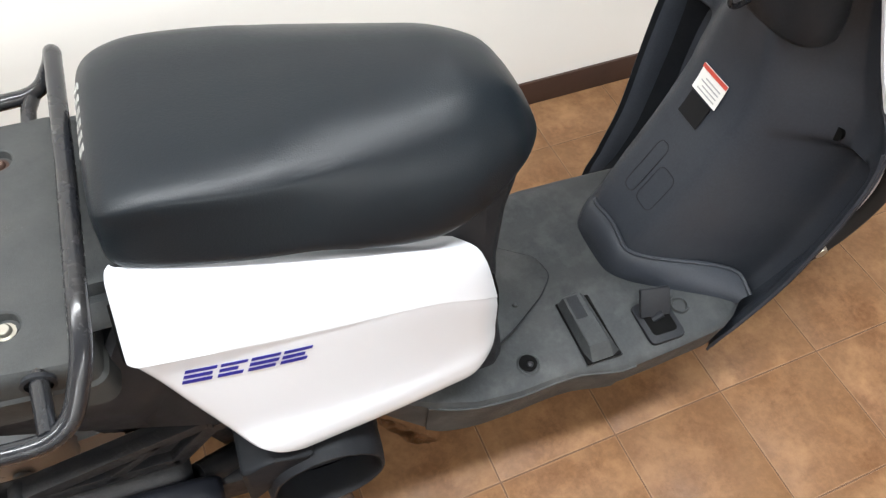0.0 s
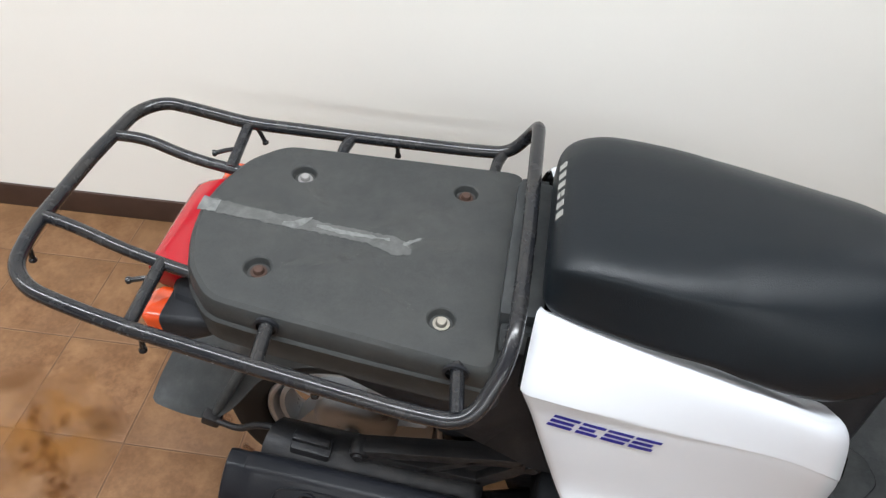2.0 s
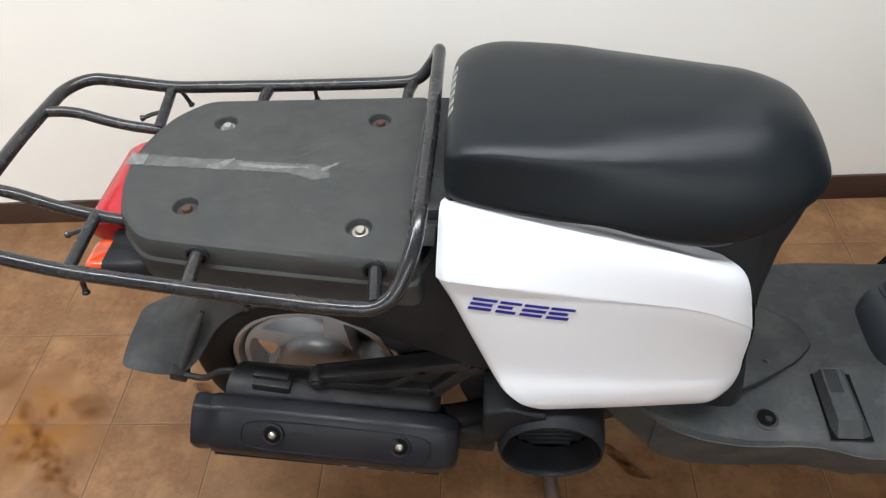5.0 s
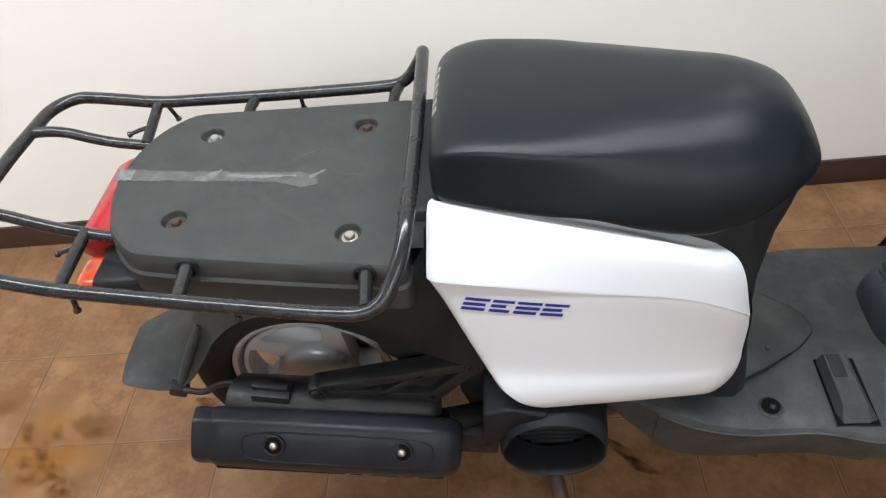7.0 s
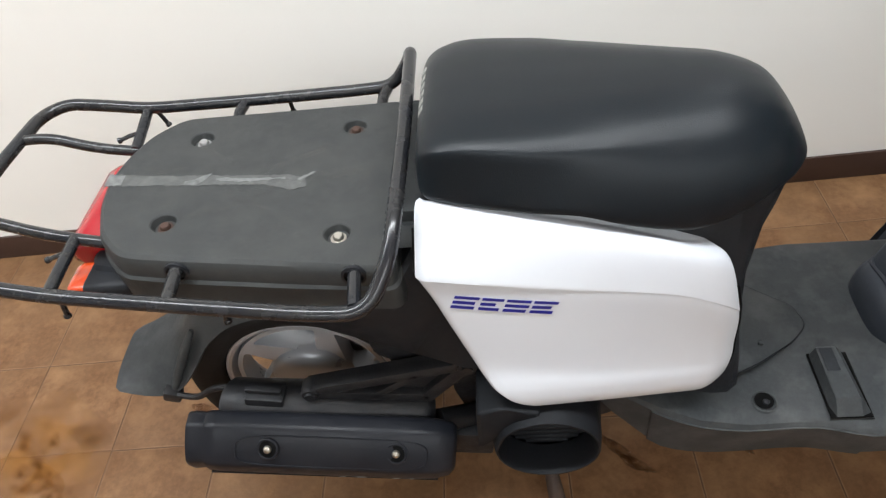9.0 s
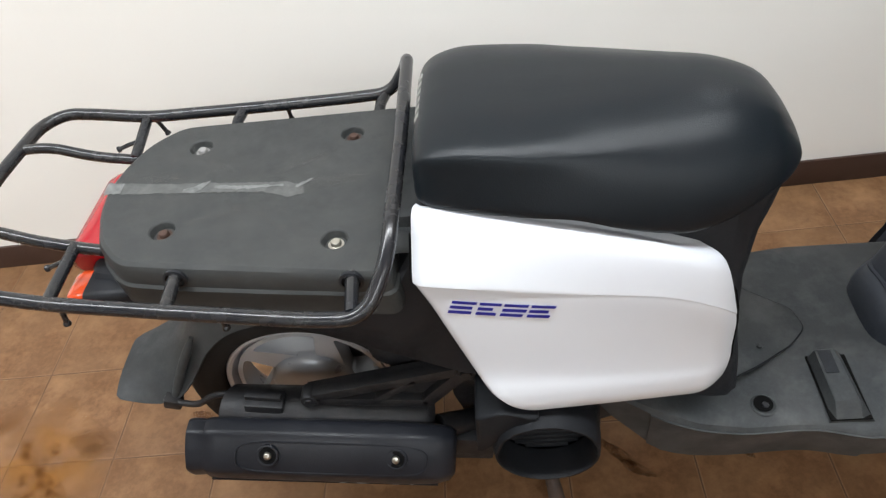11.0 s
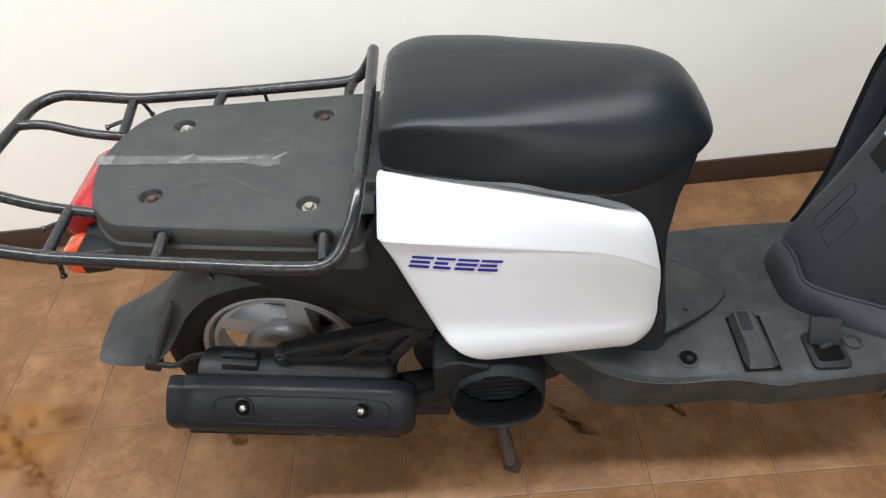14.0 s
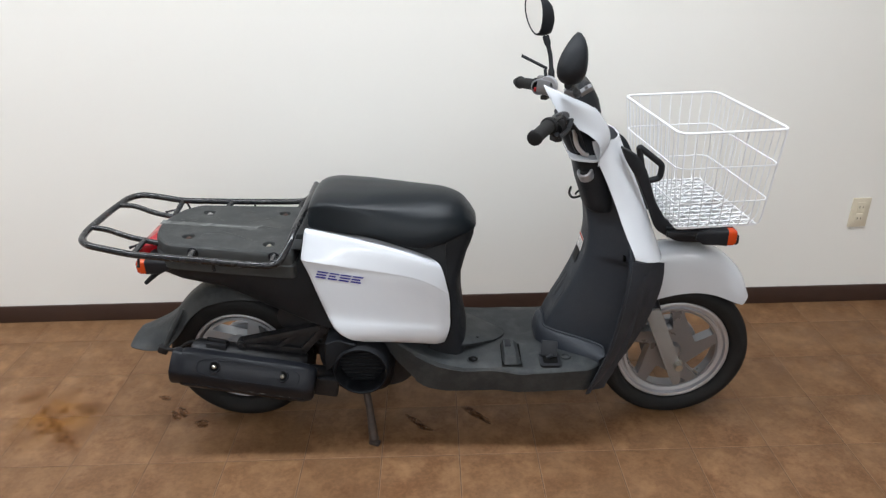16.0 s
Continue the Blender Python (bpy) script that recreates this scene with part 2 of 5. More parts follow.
def cr(points, n):
    """n points along a smooth curve through the given ones."""
    pts = [Vector(p) for p in points]
    if len(pts) == 2:
        return [pts[0].lerp(pts[1], i / (n - 1)) for i in range(n)]
    ext = [2 * pts[0] - pts[1]] + pts + [2 * pts[-1] - pts[-2]]
    out = []
    for i in range(n):
        f = i / (n - 1) * (len(pts) - 1)
        k = min(int(f), len(pts) - 2)
        t = f - k
        a, b, c, d = ext[k:k + 4]
        out.append(0.5 * ((2 * b) + (c - a) * t + (2 * a - 5 * b + 4 * c - d) * t * t + (3 * b - a - 3 * c + d) * t ** 3))
    return out


def curve(table, v):
    """Smooth value at v of a table of (key, value)."""
    keys = [k for k, _ in table]
    if v <= keys[0]:
        return table[0][1]
    for i in range(len(keys) - 1):
        if v <= keys[i + 1]:
            t = (v - keys[i]) / (keys[i + 1] - keys[i])
            y = [table[max(0, min(len(table) - 1, j))][1] for j in (i - 1, i, i + 1, i + 2)]
            m0, m1 = (y[2] - y[0]) / 2, (y[3] - y[1]) / 2
            return (2 * t ** 3 - 3 * t * t + 1) * y[1] + (t ** 3 - 2 * t * t + t) * m0 + (3 * t * t - 2 * t ** 3) * y[2] + (t ** 3 - t * t) * m1
    return table[-1][1]


def filleted(points, r, n=6):
    """A polyline with its corners rounded by r."""
    pts = [Vector(p) for p in points]
    out = [pts[0]]
    for a, b, c in zip(pts, pts[1:], pts[2:]):
        d0, d1 = (a - b), (c - b)
        k = min(r, d0.length * 0.48, d1.length * 0.48)
        p, q = b + d0.normalized() * k, b + d1.normalized() * k
        for i in range(n + 1):
            t = i / n
            out.append((1 - t) ** 2 * p + 2 * t * (1 - t) * b + t * t * q)
    return out + [pts[-1]]


def add_loft(bm, rings, closed=True, caps=True):
    rows = [[bm.verts.new(p) for p in ring] for ring in rings]
    for a, b in zip(rows, rows[1:]):
        n = len(a)
        for i in range(n if closed else n - 1):
            j = (i + 1) % n
            bm.faces.new((a[i], a[j], b[j], b[i]))
    if caps and closed:
        bm.faces.new(rows[0])
        bm.faces.new(rows[-1])
    return rows


def add_tube(bm, points, r, seg=10, caps=True, loop=False):
    pts = [Vector(p) for p in points]
    rings, up = [], None
    for i, p in enumerate(pts):
        if loop:
            t = pts[(i + 1) % len(pts)] - pts[i - 1]
        else:
            t = pts[min(i + 1, len(pts) - 1)] - pts[max(i - 1, 0)]
        t.normalize()
        if up is None:
            up = t.orthogonal().normalized()
        up = (up - t * up.dot(t)).normalized()
        side = t.cross(up)
        rad = r[i] if isinstance(r, (list, tuple)) else r
        rings.append([p + rad * (math.cos(2 * math.pi * k / seg) * up + math.sin(2 * math.pi * k / seg) * side) for k in range(seg)])
    if loop:
        rings.append(rings[0])
    add_loft(bm, rings, True, caps and not loop)
    if loop:
        bmesh.ops.remove_doubles(bm, verts=bm.verts, dist=1e-5)


def add_box(bm, size, m=Matrix(), bevel=0.0, seg=2):
    r = bmesh.ops.create_cube(bm, size=1)
    vs = r["verts"]
    for v in vs:
        v.co = m @ Vector((v.co.x * size[0], v.co.y * size[1], v.co.z * size[2]))
    if bevel:
        es = {e for v in vs for e in v.link_edges}
        bmesh.ops.bevel(bm, geom=list(es), offset=bevel, segments=seg, affect="EDGES", profile=0.6)


def add_lathe(bm, profile, m, seg=40, loop=False):
    """Turns (radius, height) points about the y axis of m."""
    rings = []
    for k in range(seg):
        a = 2 * math.pi * k / seg
        rings.append([m @ Vector((r * math.cos(a), h, r * math.sin(a))) for r, h in profile])
    rows = [[bm.verts.new(p) for p in ring] for ring in rings]
    n = len(profile)
    for i in range(seg):
        a, b = rows[i], rows[(i + 1) % seg]
        for j in range(n if loop else n - 1):
            q = [a[j], a[(j + 1) % n], b[(j + 1) % n], b[j]]
            bm.faces.new(q)
    bmesh.ops.remove_doubles(bm, verts=bm.verts, dist=1e-6)


def add_prism(bm, outline, y0, y1, bevel=0.0, plane="xz"):
    """A plate with an outline in x and z between y0 and y1 (or in x and y between two heights)."""
    def at(p, d):
        return Vector((p[0], d, p[1])) if plane == "xz" else Vector((p[0], p[1], d))
    a = [bm.verts.new(at(p, y0)) for p in outline]
    b = [bm.verts.new(at(p, y1)) for p in outline]
    faces = [bm.faces.new(a), bm.faces.new(b)]
    n = len(outline)
    for i in range(n):
        faces.append(bm.faces.new((a[i], a[(i + 1) % n], b[(i + 1) % n], b[i])))
    if bevel:
        es = {e for f in faces[:2] for e in f.edges}
        bmesh.ops.bevel(bm, geom=list(es), offset=bevel, segments=2, affect="EDGES", profile=0.6)


def add_shell(bm, rows, thick):
    """An open surface given as rows of points, with thickness along its normals."""
    start = len(bm.faces)
    add_loft(bm, rows, False, False)
    bm.faces.ensure_lookup_table()
    faces = bm.faces[start:]
    bmesh.ops.recalc_face_normals(bm, faces=faces)
    bmesh.ops.solidify(bm, geom=faces, thickness=thick)


def add_sheet(bm, rows, shift):
    """An open surface given as rows of points, with a second skin moved by shift and closed rims."""
    rows = [[Vector(p) for p in row] for row in rows]
    move = Vector(shift)
    add_loft(bm, rows + [[p + move for p in row] for row in reversed(rows)] + [rows[0]], False, False)
    for e in (0, -1):
        add_loft(bm, [[row[e] for row in rows], [row[e] + move for row in rows]], False, False)
    bmesh.ops.remove_doubles(bm, verts=bm.verts, dist=1e-6)


def rounded(outline, r, n=4):
    """A closed outline of (a, b) points with rounded corners."""
    out = []
    k = len(outline)
    for i in range(k):
        a, b, c = (Vector(outline[j % k]) for j in (i - 1, i, i + 1))
        d0, d1 = a - b, c - b
        q = min(r, d0.length * 0.48, d1.length * 0.48)
        p0, p1 = b + d0.normalized() * q, b + d1.normalized() * q
        for s in range(n + 1):
            t = s / n
            out.append(tuple((1 - t) ** 2 * p0 + 2 * t * (1 - t) * b + t * t * p1))
    return out


def bm_new():
    return bmesh.new()


# ---- the room ----
X0, X1, Y0, H = -3.4, 4.6, -4.4, 2.9


def setting(name, bm, mat, label, category):
    ob = part(name, bm, mat)
    ob.matrix_world = ROOM
    return tagged(ob, label, category, kind="structure")


bm = bm_new()
add_box(bm, (X1 - X0 + 0.24, 0.12, H), pose((X0 + X1) / 2, 0.06, H / 2))
setting("wall_north", bm, M_WALL, "plain off-white papered wall behind the scooter", "wall")
bm = bm_new()
add_box(bm, (X1 - X0 + 0.24, 0.12, H), pose((X0 + X1) / 2, Y0 - 0.06, H / 2))
setting("wall_south", bm, M_WALL, "plain off-white wall closing the room", "wall")
bm = bm_new()
add_box(bm, (0.12, -Y0, H), pose(X0 - 0.06, Y0 / 2, H / 2))
setting("wall_west", bm, M_WALL, "plain off-white wall closing the room", "wall")
bm = bm_new()
add_box(bm, (0.12, -Y0, H), pose(X1 + 0.06, Y0 / 2, H / 2))
setting("wall_east", bm, M_WALL, "plain off-white wall closing the room", "wall")
bm = bm_new()
add_box(bm, (X1 - X0 + 0.24, -Y0 + 0.24, 0.1), pose((X0 + X1) / 2, Y0 / 2, H + 0.05))
setting("ceiling", bm, M_CEIL, "plain white ceiling of the room", "ceiling")
bm = bm_new()
add_box(bm, (X1 - X0, 0.008, 0.075), pose((X0 + X1) / 2, -0.004, 0.0375), 0.003)
setting("baseboard", bm, M_BASE, "dark brown vinyl baseboard along the wall", "baseboard")
bm = bm_new()
add_box(bm, (X1 - X0 + 0.24, -Y0 + 0.24, 0.1), pose((X0 + X1) / 2, Y0 / 2, -0.0512))
floor = setting("floor", bm, M_GROUT, "tan terracotta-look square floor tiles with brown stains", "floor")

# ceiling lamps
def ceiling_light(lx, ly):
    root = tagged(new("ceiling_light"), "white fluorescent ceiling light with a pale diffuser", "ceiling light", "ceiling lights")
    b = bm_new()
    add_box(b, (1.26, 0.34, 0.05), pose(0, 0, 0.035), 0.006)
    part("housing", b, M_CEIL, root)
    b = bm_new()
    add_box(b, (1.22, 0.29, 0.02), pose(0, 0, 0.002), 0.004)
    part("diffuser", b, M_TUBE, root, "glowing diffuser")
    root.matrix_world = pose(lx, ly, 2.84)
    return root


for ly, watts, spread, mid in LAMP_ROWS:
    for lx in ROW_X:
        ceiling_light(mid + lx, ly)

# ---- the scooter: x ahead, y to its left, z up ----
scooter = tagged(new("scooter"), "white and black delivery scooter with rear rack and wire basket", "scooter")
scooter.location = (0, -0.015, 0)
REAR, FRONT = Vector((-0.195, 0, 0.226)), Vector((1.151, 0, 0.232))


def add_web(bm, radius, windows, y0, y1):
    """A flat casting between y0 and y1: a round plate with openings cut through it."""
    loops = [[(radius * math.cos(2 * math.pi * k / 72), radius * math.sin(2 * math.pi * k / 72)) for k in range(72)]] + windows
    for y in (y0, y1):
        edges = []
        for loop in loops:
            vs = [bm.verts.new((x, y, z)) for x, z in loop]
            edges += [bm.edges.new((vs[i - 1], vs[i])) for i in range(len(vs))]
        bmesh.ops.triangle_fill(bm, edges=edges, use_beauty=True)
    for loop in loops:
        add_loft(bm, [[Vector((x, y, z)) for x, z in loop] for y in (y0, y1)], True, False)
    bmesh.ops.remove_doubles(bm, verts=bm.verts, dist=1e-6)


def spoke_window(turn, k):
    """One opening of a five-spoke wheel: a rounded corner by the hub, one edge along its spoke and one across to the next."""
    def at(r, a):
        return Vector((r * math.cos(radians(a)), r * math.sin(radians(a))))
    corner = at(0.074 * k, turn + 4)
    ends = []
    for way in (11, 97):
        d, t = at(1, turn + way), 0.0
        while (corner + d * t).length < 0.138 * k:
            t += 0.0005
        ends.append(corner + d * t)
    a0, a1 = (math.degrees(math.atan2(e.y, e.x)) for e in ends)
    a1 += 360 if a1 < a0 else 0
    arc = [at(0.1385 * k, a0 + (a1 - a0) * i / 8) for i in range(1, 8)]
    return rounded([tuple(p) for p in [corner, ends[0], *arc, ends[1]]], 0.009 * k, 4)


def wheel(name, centre, tyre_r, tyre_w, rim_r, turn, k, front, band):
    root = new(name)
    root.parent, root.location = scooter, centre
    b = bm_new()
    h = tyre_w / 2
    side = [(rim_r - 0.003, h * 0.36), (rim_r + 0.004, h * 0.52), (rim_r + 0.0078, h * 0.58), (rim_r + 0.0085, h * 0.74), (rim_r + 0.013, h * 0.84), ((rim_r + tyre_r) / 2, h),
            (tyre_r - 0.026, h * 1.0), (tyre_r - 0.023, h * 0.965), (tyre_r - 0.018, h * 0.95), (tyre_r - 0.006, h * 0.74), (tyre_r - 0.003, h * 0.52), (tyre_r - 0.0055, h * 0.50),
            (tyre_r - 0.0055, h * 0.42), (tyre_r - 0.0015, h * 0.40), (tyre_r, h * 0.10), (tyre_r - 0.004, h * 0.08)]
    add_lathe(b, [(r, -y) for r, y in side] + [(r, y) for r, y in reversed(side)], Matrix(), 64, loop=True)
    part("tyre", b, M_TYRE, root, "black rubber tyre", 40)
    b = bm_new()
    g = h * 0.62
    half = [(rim_r + 0.006, g - 0.002), (rim_r + 0.005, g + 0.0025), (rim_r + 0.001, g + 0.004)]
    if band == 1.0:      # the front rim has a second step inside its lip
        half += [(rim_r - 0.006, g + 0.002), (rim_r - 0.009, g - 0.008), (rim_r - 0.014, g - 0.009), (rim_r - 0.017, g - 0.002), (rim_r - 0.024, g - 0.005), (rim_r - 0.028, g * 0.40)]
    else:
        half += [(rim_r - 0.004, g + 0.001), (rim_r - 0.007, g - 0.008), (rim_r - 0.013, g * 0.30)]
    add_lathe(b, [(r, -y) for r, y in half] + [(r, y) for r, y in reversed(half)], Matrix(), 72, loop=True)
    part("rim", b, M_RIM, root, "silver cast rim", 30)
    b = bm_new()
    add_web(b, 0.1475 * k, [spoke_window(turn + 72 * i, k) for i in range(5)], front, 0.016)
    part("spoke_web", b, M_ALLOY if band == 1.0 else M_CASTING, root, "five-spoke silver alloy casting", 30)
    b = bm_new()
    add_lathe(b, [(0.001, front - 0.016), (0.020, front - 0.016), (0.026, front - 0.010), (0.028, front + 0.004), (0.028, 0.02), (0.038, 0.036), (0.030, 0.045), (0.001, 0.045)], Matrix(), 28)
    part("hub", b, M_ALLOY, root)
    b = bm_new()
    add_lathe(b, [(0.001, 0.02), (0.085, 0.02), (0.088, 0.026), (0.085, 0.05), (0.001, 0.05)], Matrix(), 32)
    part("brake_drum", b, M_ALLOY, root)
    b = bm_new()
    a = radians(turn - 62)
    add_tube(b, [(math.cos(a) * (rim_r - 0.030 * band - e), -0.012, math.sin(a) * (rim_r - 0.030 * band - e)) for e in (0.0, 0.012, 0.020)], [0.004, 0.003, 0.0035], 8)
    part("tyre_valve", b, M_STEEL, root, "short bright tyre valve")
    return root


wheel("front_wheel", FRONT, 0.232, 0.096, 0.166, 16, 0.975, -0.021, 1.0)
wheel("rear_wheel", REAR, 0.226, 0.112, 0.148, 68, 0.915, -0.028, 0.55)

# bright casting over the rear hub
b = bm_new()
add_lathe(b, [(0.001, -0.060), (0.012, -0.060), (0.013, -0.054), (0.026, -0.053), (0.050, -0.048), (0.066, -0.040), (0.073, -0.030), (0.074, -0.020), (0.001, -0.020)], Matrix.Translation(REAR), 40)
casting = part("rear_hub_casting", b, M_CASTING, scooter, "silver rear hub casting", 30)
b = bm_new()
add_lathe(b, [(0.001, -0.075), (0.008, -0.075), (0.010, -0.072), (0.010, -0.064), (0.016, -0.063), (0.016, -0.060), (0.001, -0.060)], Matrix.Translation(REAR), 12)
part("axle_nut", b, M_STEEL, casting, "zinc axle nut")

# ---- seat ----
SEAT = [  # x, half width below, half width of the top, z below, z of the crown, drop from crown to crease
    (0.073, 0.098, 0.078, 0.712, 0.731, 0.006), (0.076, 0.112, 0.095, 0.703, 0.754, 0.009), (0.086, 0.123, 0.108, 0.698, 0.770, 0.013), (0.106, 0.130, 0.117, 0.695, 0.779, 0.015),
    (0.14, 0.138, 0.122, 0.692, 0.782, 0.015), (0.20, 0.147, 0.125, 0.686, 0.779, 0.019), (0.26, 0.152, 0.123, 0.680, 0.777, 0.025), (0.31, 0.153, 0.118, 0.662, 0.775, 0.028),
    (0.36, 0.150, 0.109, 0.646, 0.771, 0.029), (0.40, 0.145, 0.095, 0.640, 0.768, 0.030), (0.450, 0.130, 0.076, 0.648, 0.762, 0.028), (0.495, 0.104, 0.058, 0.660, 0.745, 0.024),
    (0.520, 0.082, 0.046, 0.662, 0.718, 0.013), (0.536, 0.060, 0.030, 0.668, 0.692, 0.005), (0.541, 0.042, 0.020, 0.671, 0.680, 0.002)]


def seat_ring(x, wb, wt, zb, zt, drop):
    zc = zt - drop
    d = zc - zb
    g = wb - wt
    n = max(0.0, min(1.0, (x - 0.24) / 0.16))      # towards the nose the flanks turn steep below a soft shoulder
    lip = 0.010 + 0.008 * n
    half = [(0.0, zt), (wt * 0.5, zt - 0.10 * drop), (max(wt * 0.78, wt - lip * 2.2), zt - 0.46 * drop), (wt - lip * 0.35, zc + 0.10 * drop), (wt + g * 0.10, zc - 0.075 * d),
            (wt + g * (0.34 + 0.22 * n), zc - 0.30 * d), (wt + g * (0.66 + 0.22 * n), zc - 0.60 * d), (wt + g * (0.90 + 0.08 * n), zb + 0.16 * d), (wb - 0.002, zb + 0.05 * d)]
    pts = cr([(p[0], p[1], 0) for p in half], 30)
    k = max(0.0, min(1.0, (x - 0.22) / 0.20))      # the tight crease of the back melts into a domed nose
    k = 0.72 * k * k * (3 - 2 * k)
    for i, p in enumerate(pts):
        a = math.pi / 2 * i / 29
        dome = Vector(((wb - 0.003) * math.sin(a) ** 0.92, zb + 0.06 * d + (zt - zb - 0.06 * d) * math.cos(a) ** 0.80, 0))
        pts[i] = p.lerp(dome, k * (1 - (i / 29) ** 3))
    pts.append(Vector((wb - 0.010, zb, 0)))
    right = [Vector((x, -p.x, p.y)) for p in pts]
    left = [Vector((x, p.x, p.y)) for p in pts[1:]]
    return left[::-1] + right


b = bm_new()
fine = []
for i in range(57):
    f = i / 56 * (len(SEAT) - 1)
    k = min(int(f), len(SEAT) - 2)
    t = f - k
    row = []
    for c in range(6):
        y = [SEAT[max(0, min(len(SEAT) - 1, j))][c] for j in (k - 1, k, k + 1, k + 2)]
        row.append(0.5 * (2 * y[1] + (y[2] - y[0]) * t + (2 * y[0] - 5 * y[1] + 4 * y[2] - y[3]) * t * t + (3 * y[1] - y[0] - 3 * y[2] + y[3]) * t ** 3))
    fine.append(seat_ring(*row))
add_loft(b, fine)
seat = part("seat", b, M_SEAT, scooter, "smooth black vinyl seat", 62)
b = bm_new()
for k in range(6):      # pale lettering band on the seat's back edge, as bars
    add_box(b, (0.0020, 0.010, 0.012), pose(0.0808, 0.056 - k * 0.0172, 0.7622, 0, 32, 0))
part("print_mark", b, M_PALE, seat, "row of pale print bars")
for sy in (-1, 1):
    b = bm_new()
    add_box(b, (0.016, 0.012, 0.016), pose(0.098, sy * 0.112, 0.692), 0.003)
    part("rubber_buffer", b, M_PLASTIC, seat)

# ---- white side covers ----
COVER = [  # rear x, front x, rear z, front z of the straight run, front z, power of the droop, y at the rear, y at the front
    (0.0740, 0.383, 0.697, 0.697, 0.622, 1.7, -0.122, -0.128), (0.0690, 0.410, 0.697, 0.697, 0.609, 1.7, -0.136, -0.142),
    (0.0660, 0.441, 0.668, 0.645, 0.588, 4.0, -0.161, -0.160), (0.0635, 0.461, 0.637, 0.568, 0.512, 8.0, -0.1875, -0.170),
    (0.0640, 0.462, 0.631, 0.562, 0.501, 8.0, -0.1840, -0.171), (0.0670, 0.464, 0.620, 0.549, 0.486, 7.0, -0.1845, -0.172),
    (0.0800, 0.4645, 0.590, 0.520, 0.463, 4.0, -0.1890, -0.173), (0.0980, 0.464, 0.540, 0.485, 0.440, 2.0, -0.1970, -0.175),
    (0.1210, 0.465, 0.478, 0.440, 0.420, 2.0, -0.2070, -0.177), (0.1350, 0.463, 0.450, 0.421, 0.408, 2.0, -0.2175, -0.180),
    (0.1440, 0.461, 0.436, 0.409, 0.398, 2.0, -0.2225, -0.182), (0.1610, 0.457, 0.418, 0.394, 0.384, 2.0, -0.2250, -0.184),
    (0.1840, 0.452, 0.402, 0.378, 0.370, 2.0, -0.2220, -0.183), (0.2120, 0.447, 0.391, 0.364, 0.357, 2.0, -0.2140, -0.178)]


def cover_point(u, v, side):
    f = v * (len(COVER) - 1)
    k = min(int(f), len(COVER) - 2)
    t = f - k
    c = []
    for j in range(8):
        y = [COVER[max(0, min(len(COVER) - 1, q))][j] for q in (k - 1, k, k + 1, k + 2)]
        c.append(0.5 * (2 * y[1] + (y[2] - y[0]) * t + (2 * y[0] - 5 * y[1] + 4 * y[2] - y[3]) * t * t + (3 * y[1] - y[0] - 3 * y[2] + y[3]) * t ** 3))
    xr, xf, zr, zl, zf, power, yr, yf = c
    x = xr + (xf - xr) * u
    z = zr + (zl - zr) * u + (zf - zl) * u ** max(1.0, power)
    y = yr + (yf - yr) * u - 0.010 * math.sin(math.pi * u) * (1 - abs(2 * v - 1) ** 2)
    edge = max(0.0, (u - 0.86) / 0.14)
    y += 0.015 * edge ** 2.2
    edge = max(0.0, (0.03 - u) / 0.03)
    y += 0.006 * edge ** 2
    return Vector((x, -side * y, z))


for side in (-1, 1):
    b = bm_new()
    us = [0, 0.008, 0.018, 0.035] + [0.07 + 0.83 * i / 22 for i in range(23)] + [0.925, 0.95, 0.97, 0.985, 1.0]
    rows = [[cover_point(u, v / 65, side) for u in us] for v in range(66)]
    add_sheet(b, rows, (0, -side * 0.004, 0))
    cover = part("side_cover", b, M_WHITE, scooter, "glossy white side cover with a blue decal", 30)
    # near-black tube paints the gap's shade together with the black plastic behind
    b = bm_new()
    rim_line = [cover_point(0.002, v / 30, side) for v in range(4, 31)] + [cover_point(u / 24, 1.0, side) for u in range(1, 24)] + [cover_point(1.0, v / 30, side) for v in range(30, 5, -1)]
    mid = sum(rim_line, Vector()) / len(rim_line)
    add_tube(b, [p + Vector(((p.x - mid.x), 0, (p.z - mid.z))).normalized() * 0.0012 - Vector((0, side * 0.006, 0)) for p in rim_line], 0.0032, 6)
    part("gap_seal", b, M_DARK, cover, "dark line for the shaded gap and black plastic round the cover")
    # decal: four slanted groups of stripes
    def decal_bar(bb, x0, x1, h0, h1, lift=0.0012):
        rows_ = []
        for hh in (h0, h1):
            row = []
            for i in range(5):
                s = x0 + (x1 - x0) * i / 4
                xx, zz = 0.099 + s + hh * 0.45, 0.5840 - s * 0.165 + hh
                lo, hi, u = 0.25, 0.75, 0.2
                for _ in range(24):
                    v = (lo + hi) / 2
                    for _ in range(5):
                        u = min(0.95, max(0.0, u + (xx - cover_point(u, v, side).x) / 0.37))
                    if cover_point(u, v, side).z > zz:
                        lo = v
                    else:
                        hi = v
                row.append(cover_point(u, v, side) + Vector((0, side * lift, 0.0003)))
            rows_.append(row)
        add_shell(bb, rows_, 0.0006)
    for base, w, cut in ((0.0, 0.030, 0.5), (0.0335, 0.026, 0.3), (0.063, 0.029, 0.6), (0.0955, 0.029, 0.4)):
        bb = bm_new()
        decal_bar(bb, base, base + w, 0.0148, 0.0185)
        decal_bar(bb, base, base + w * (0.4 + cut), 0.0072, 0.0112)
        decal_bar(bb, base, base + w * 0.94, 0.0, 0.0040)
        part("decal", bb, M_BLUE, cover, "dark blue slanted decal stripes")

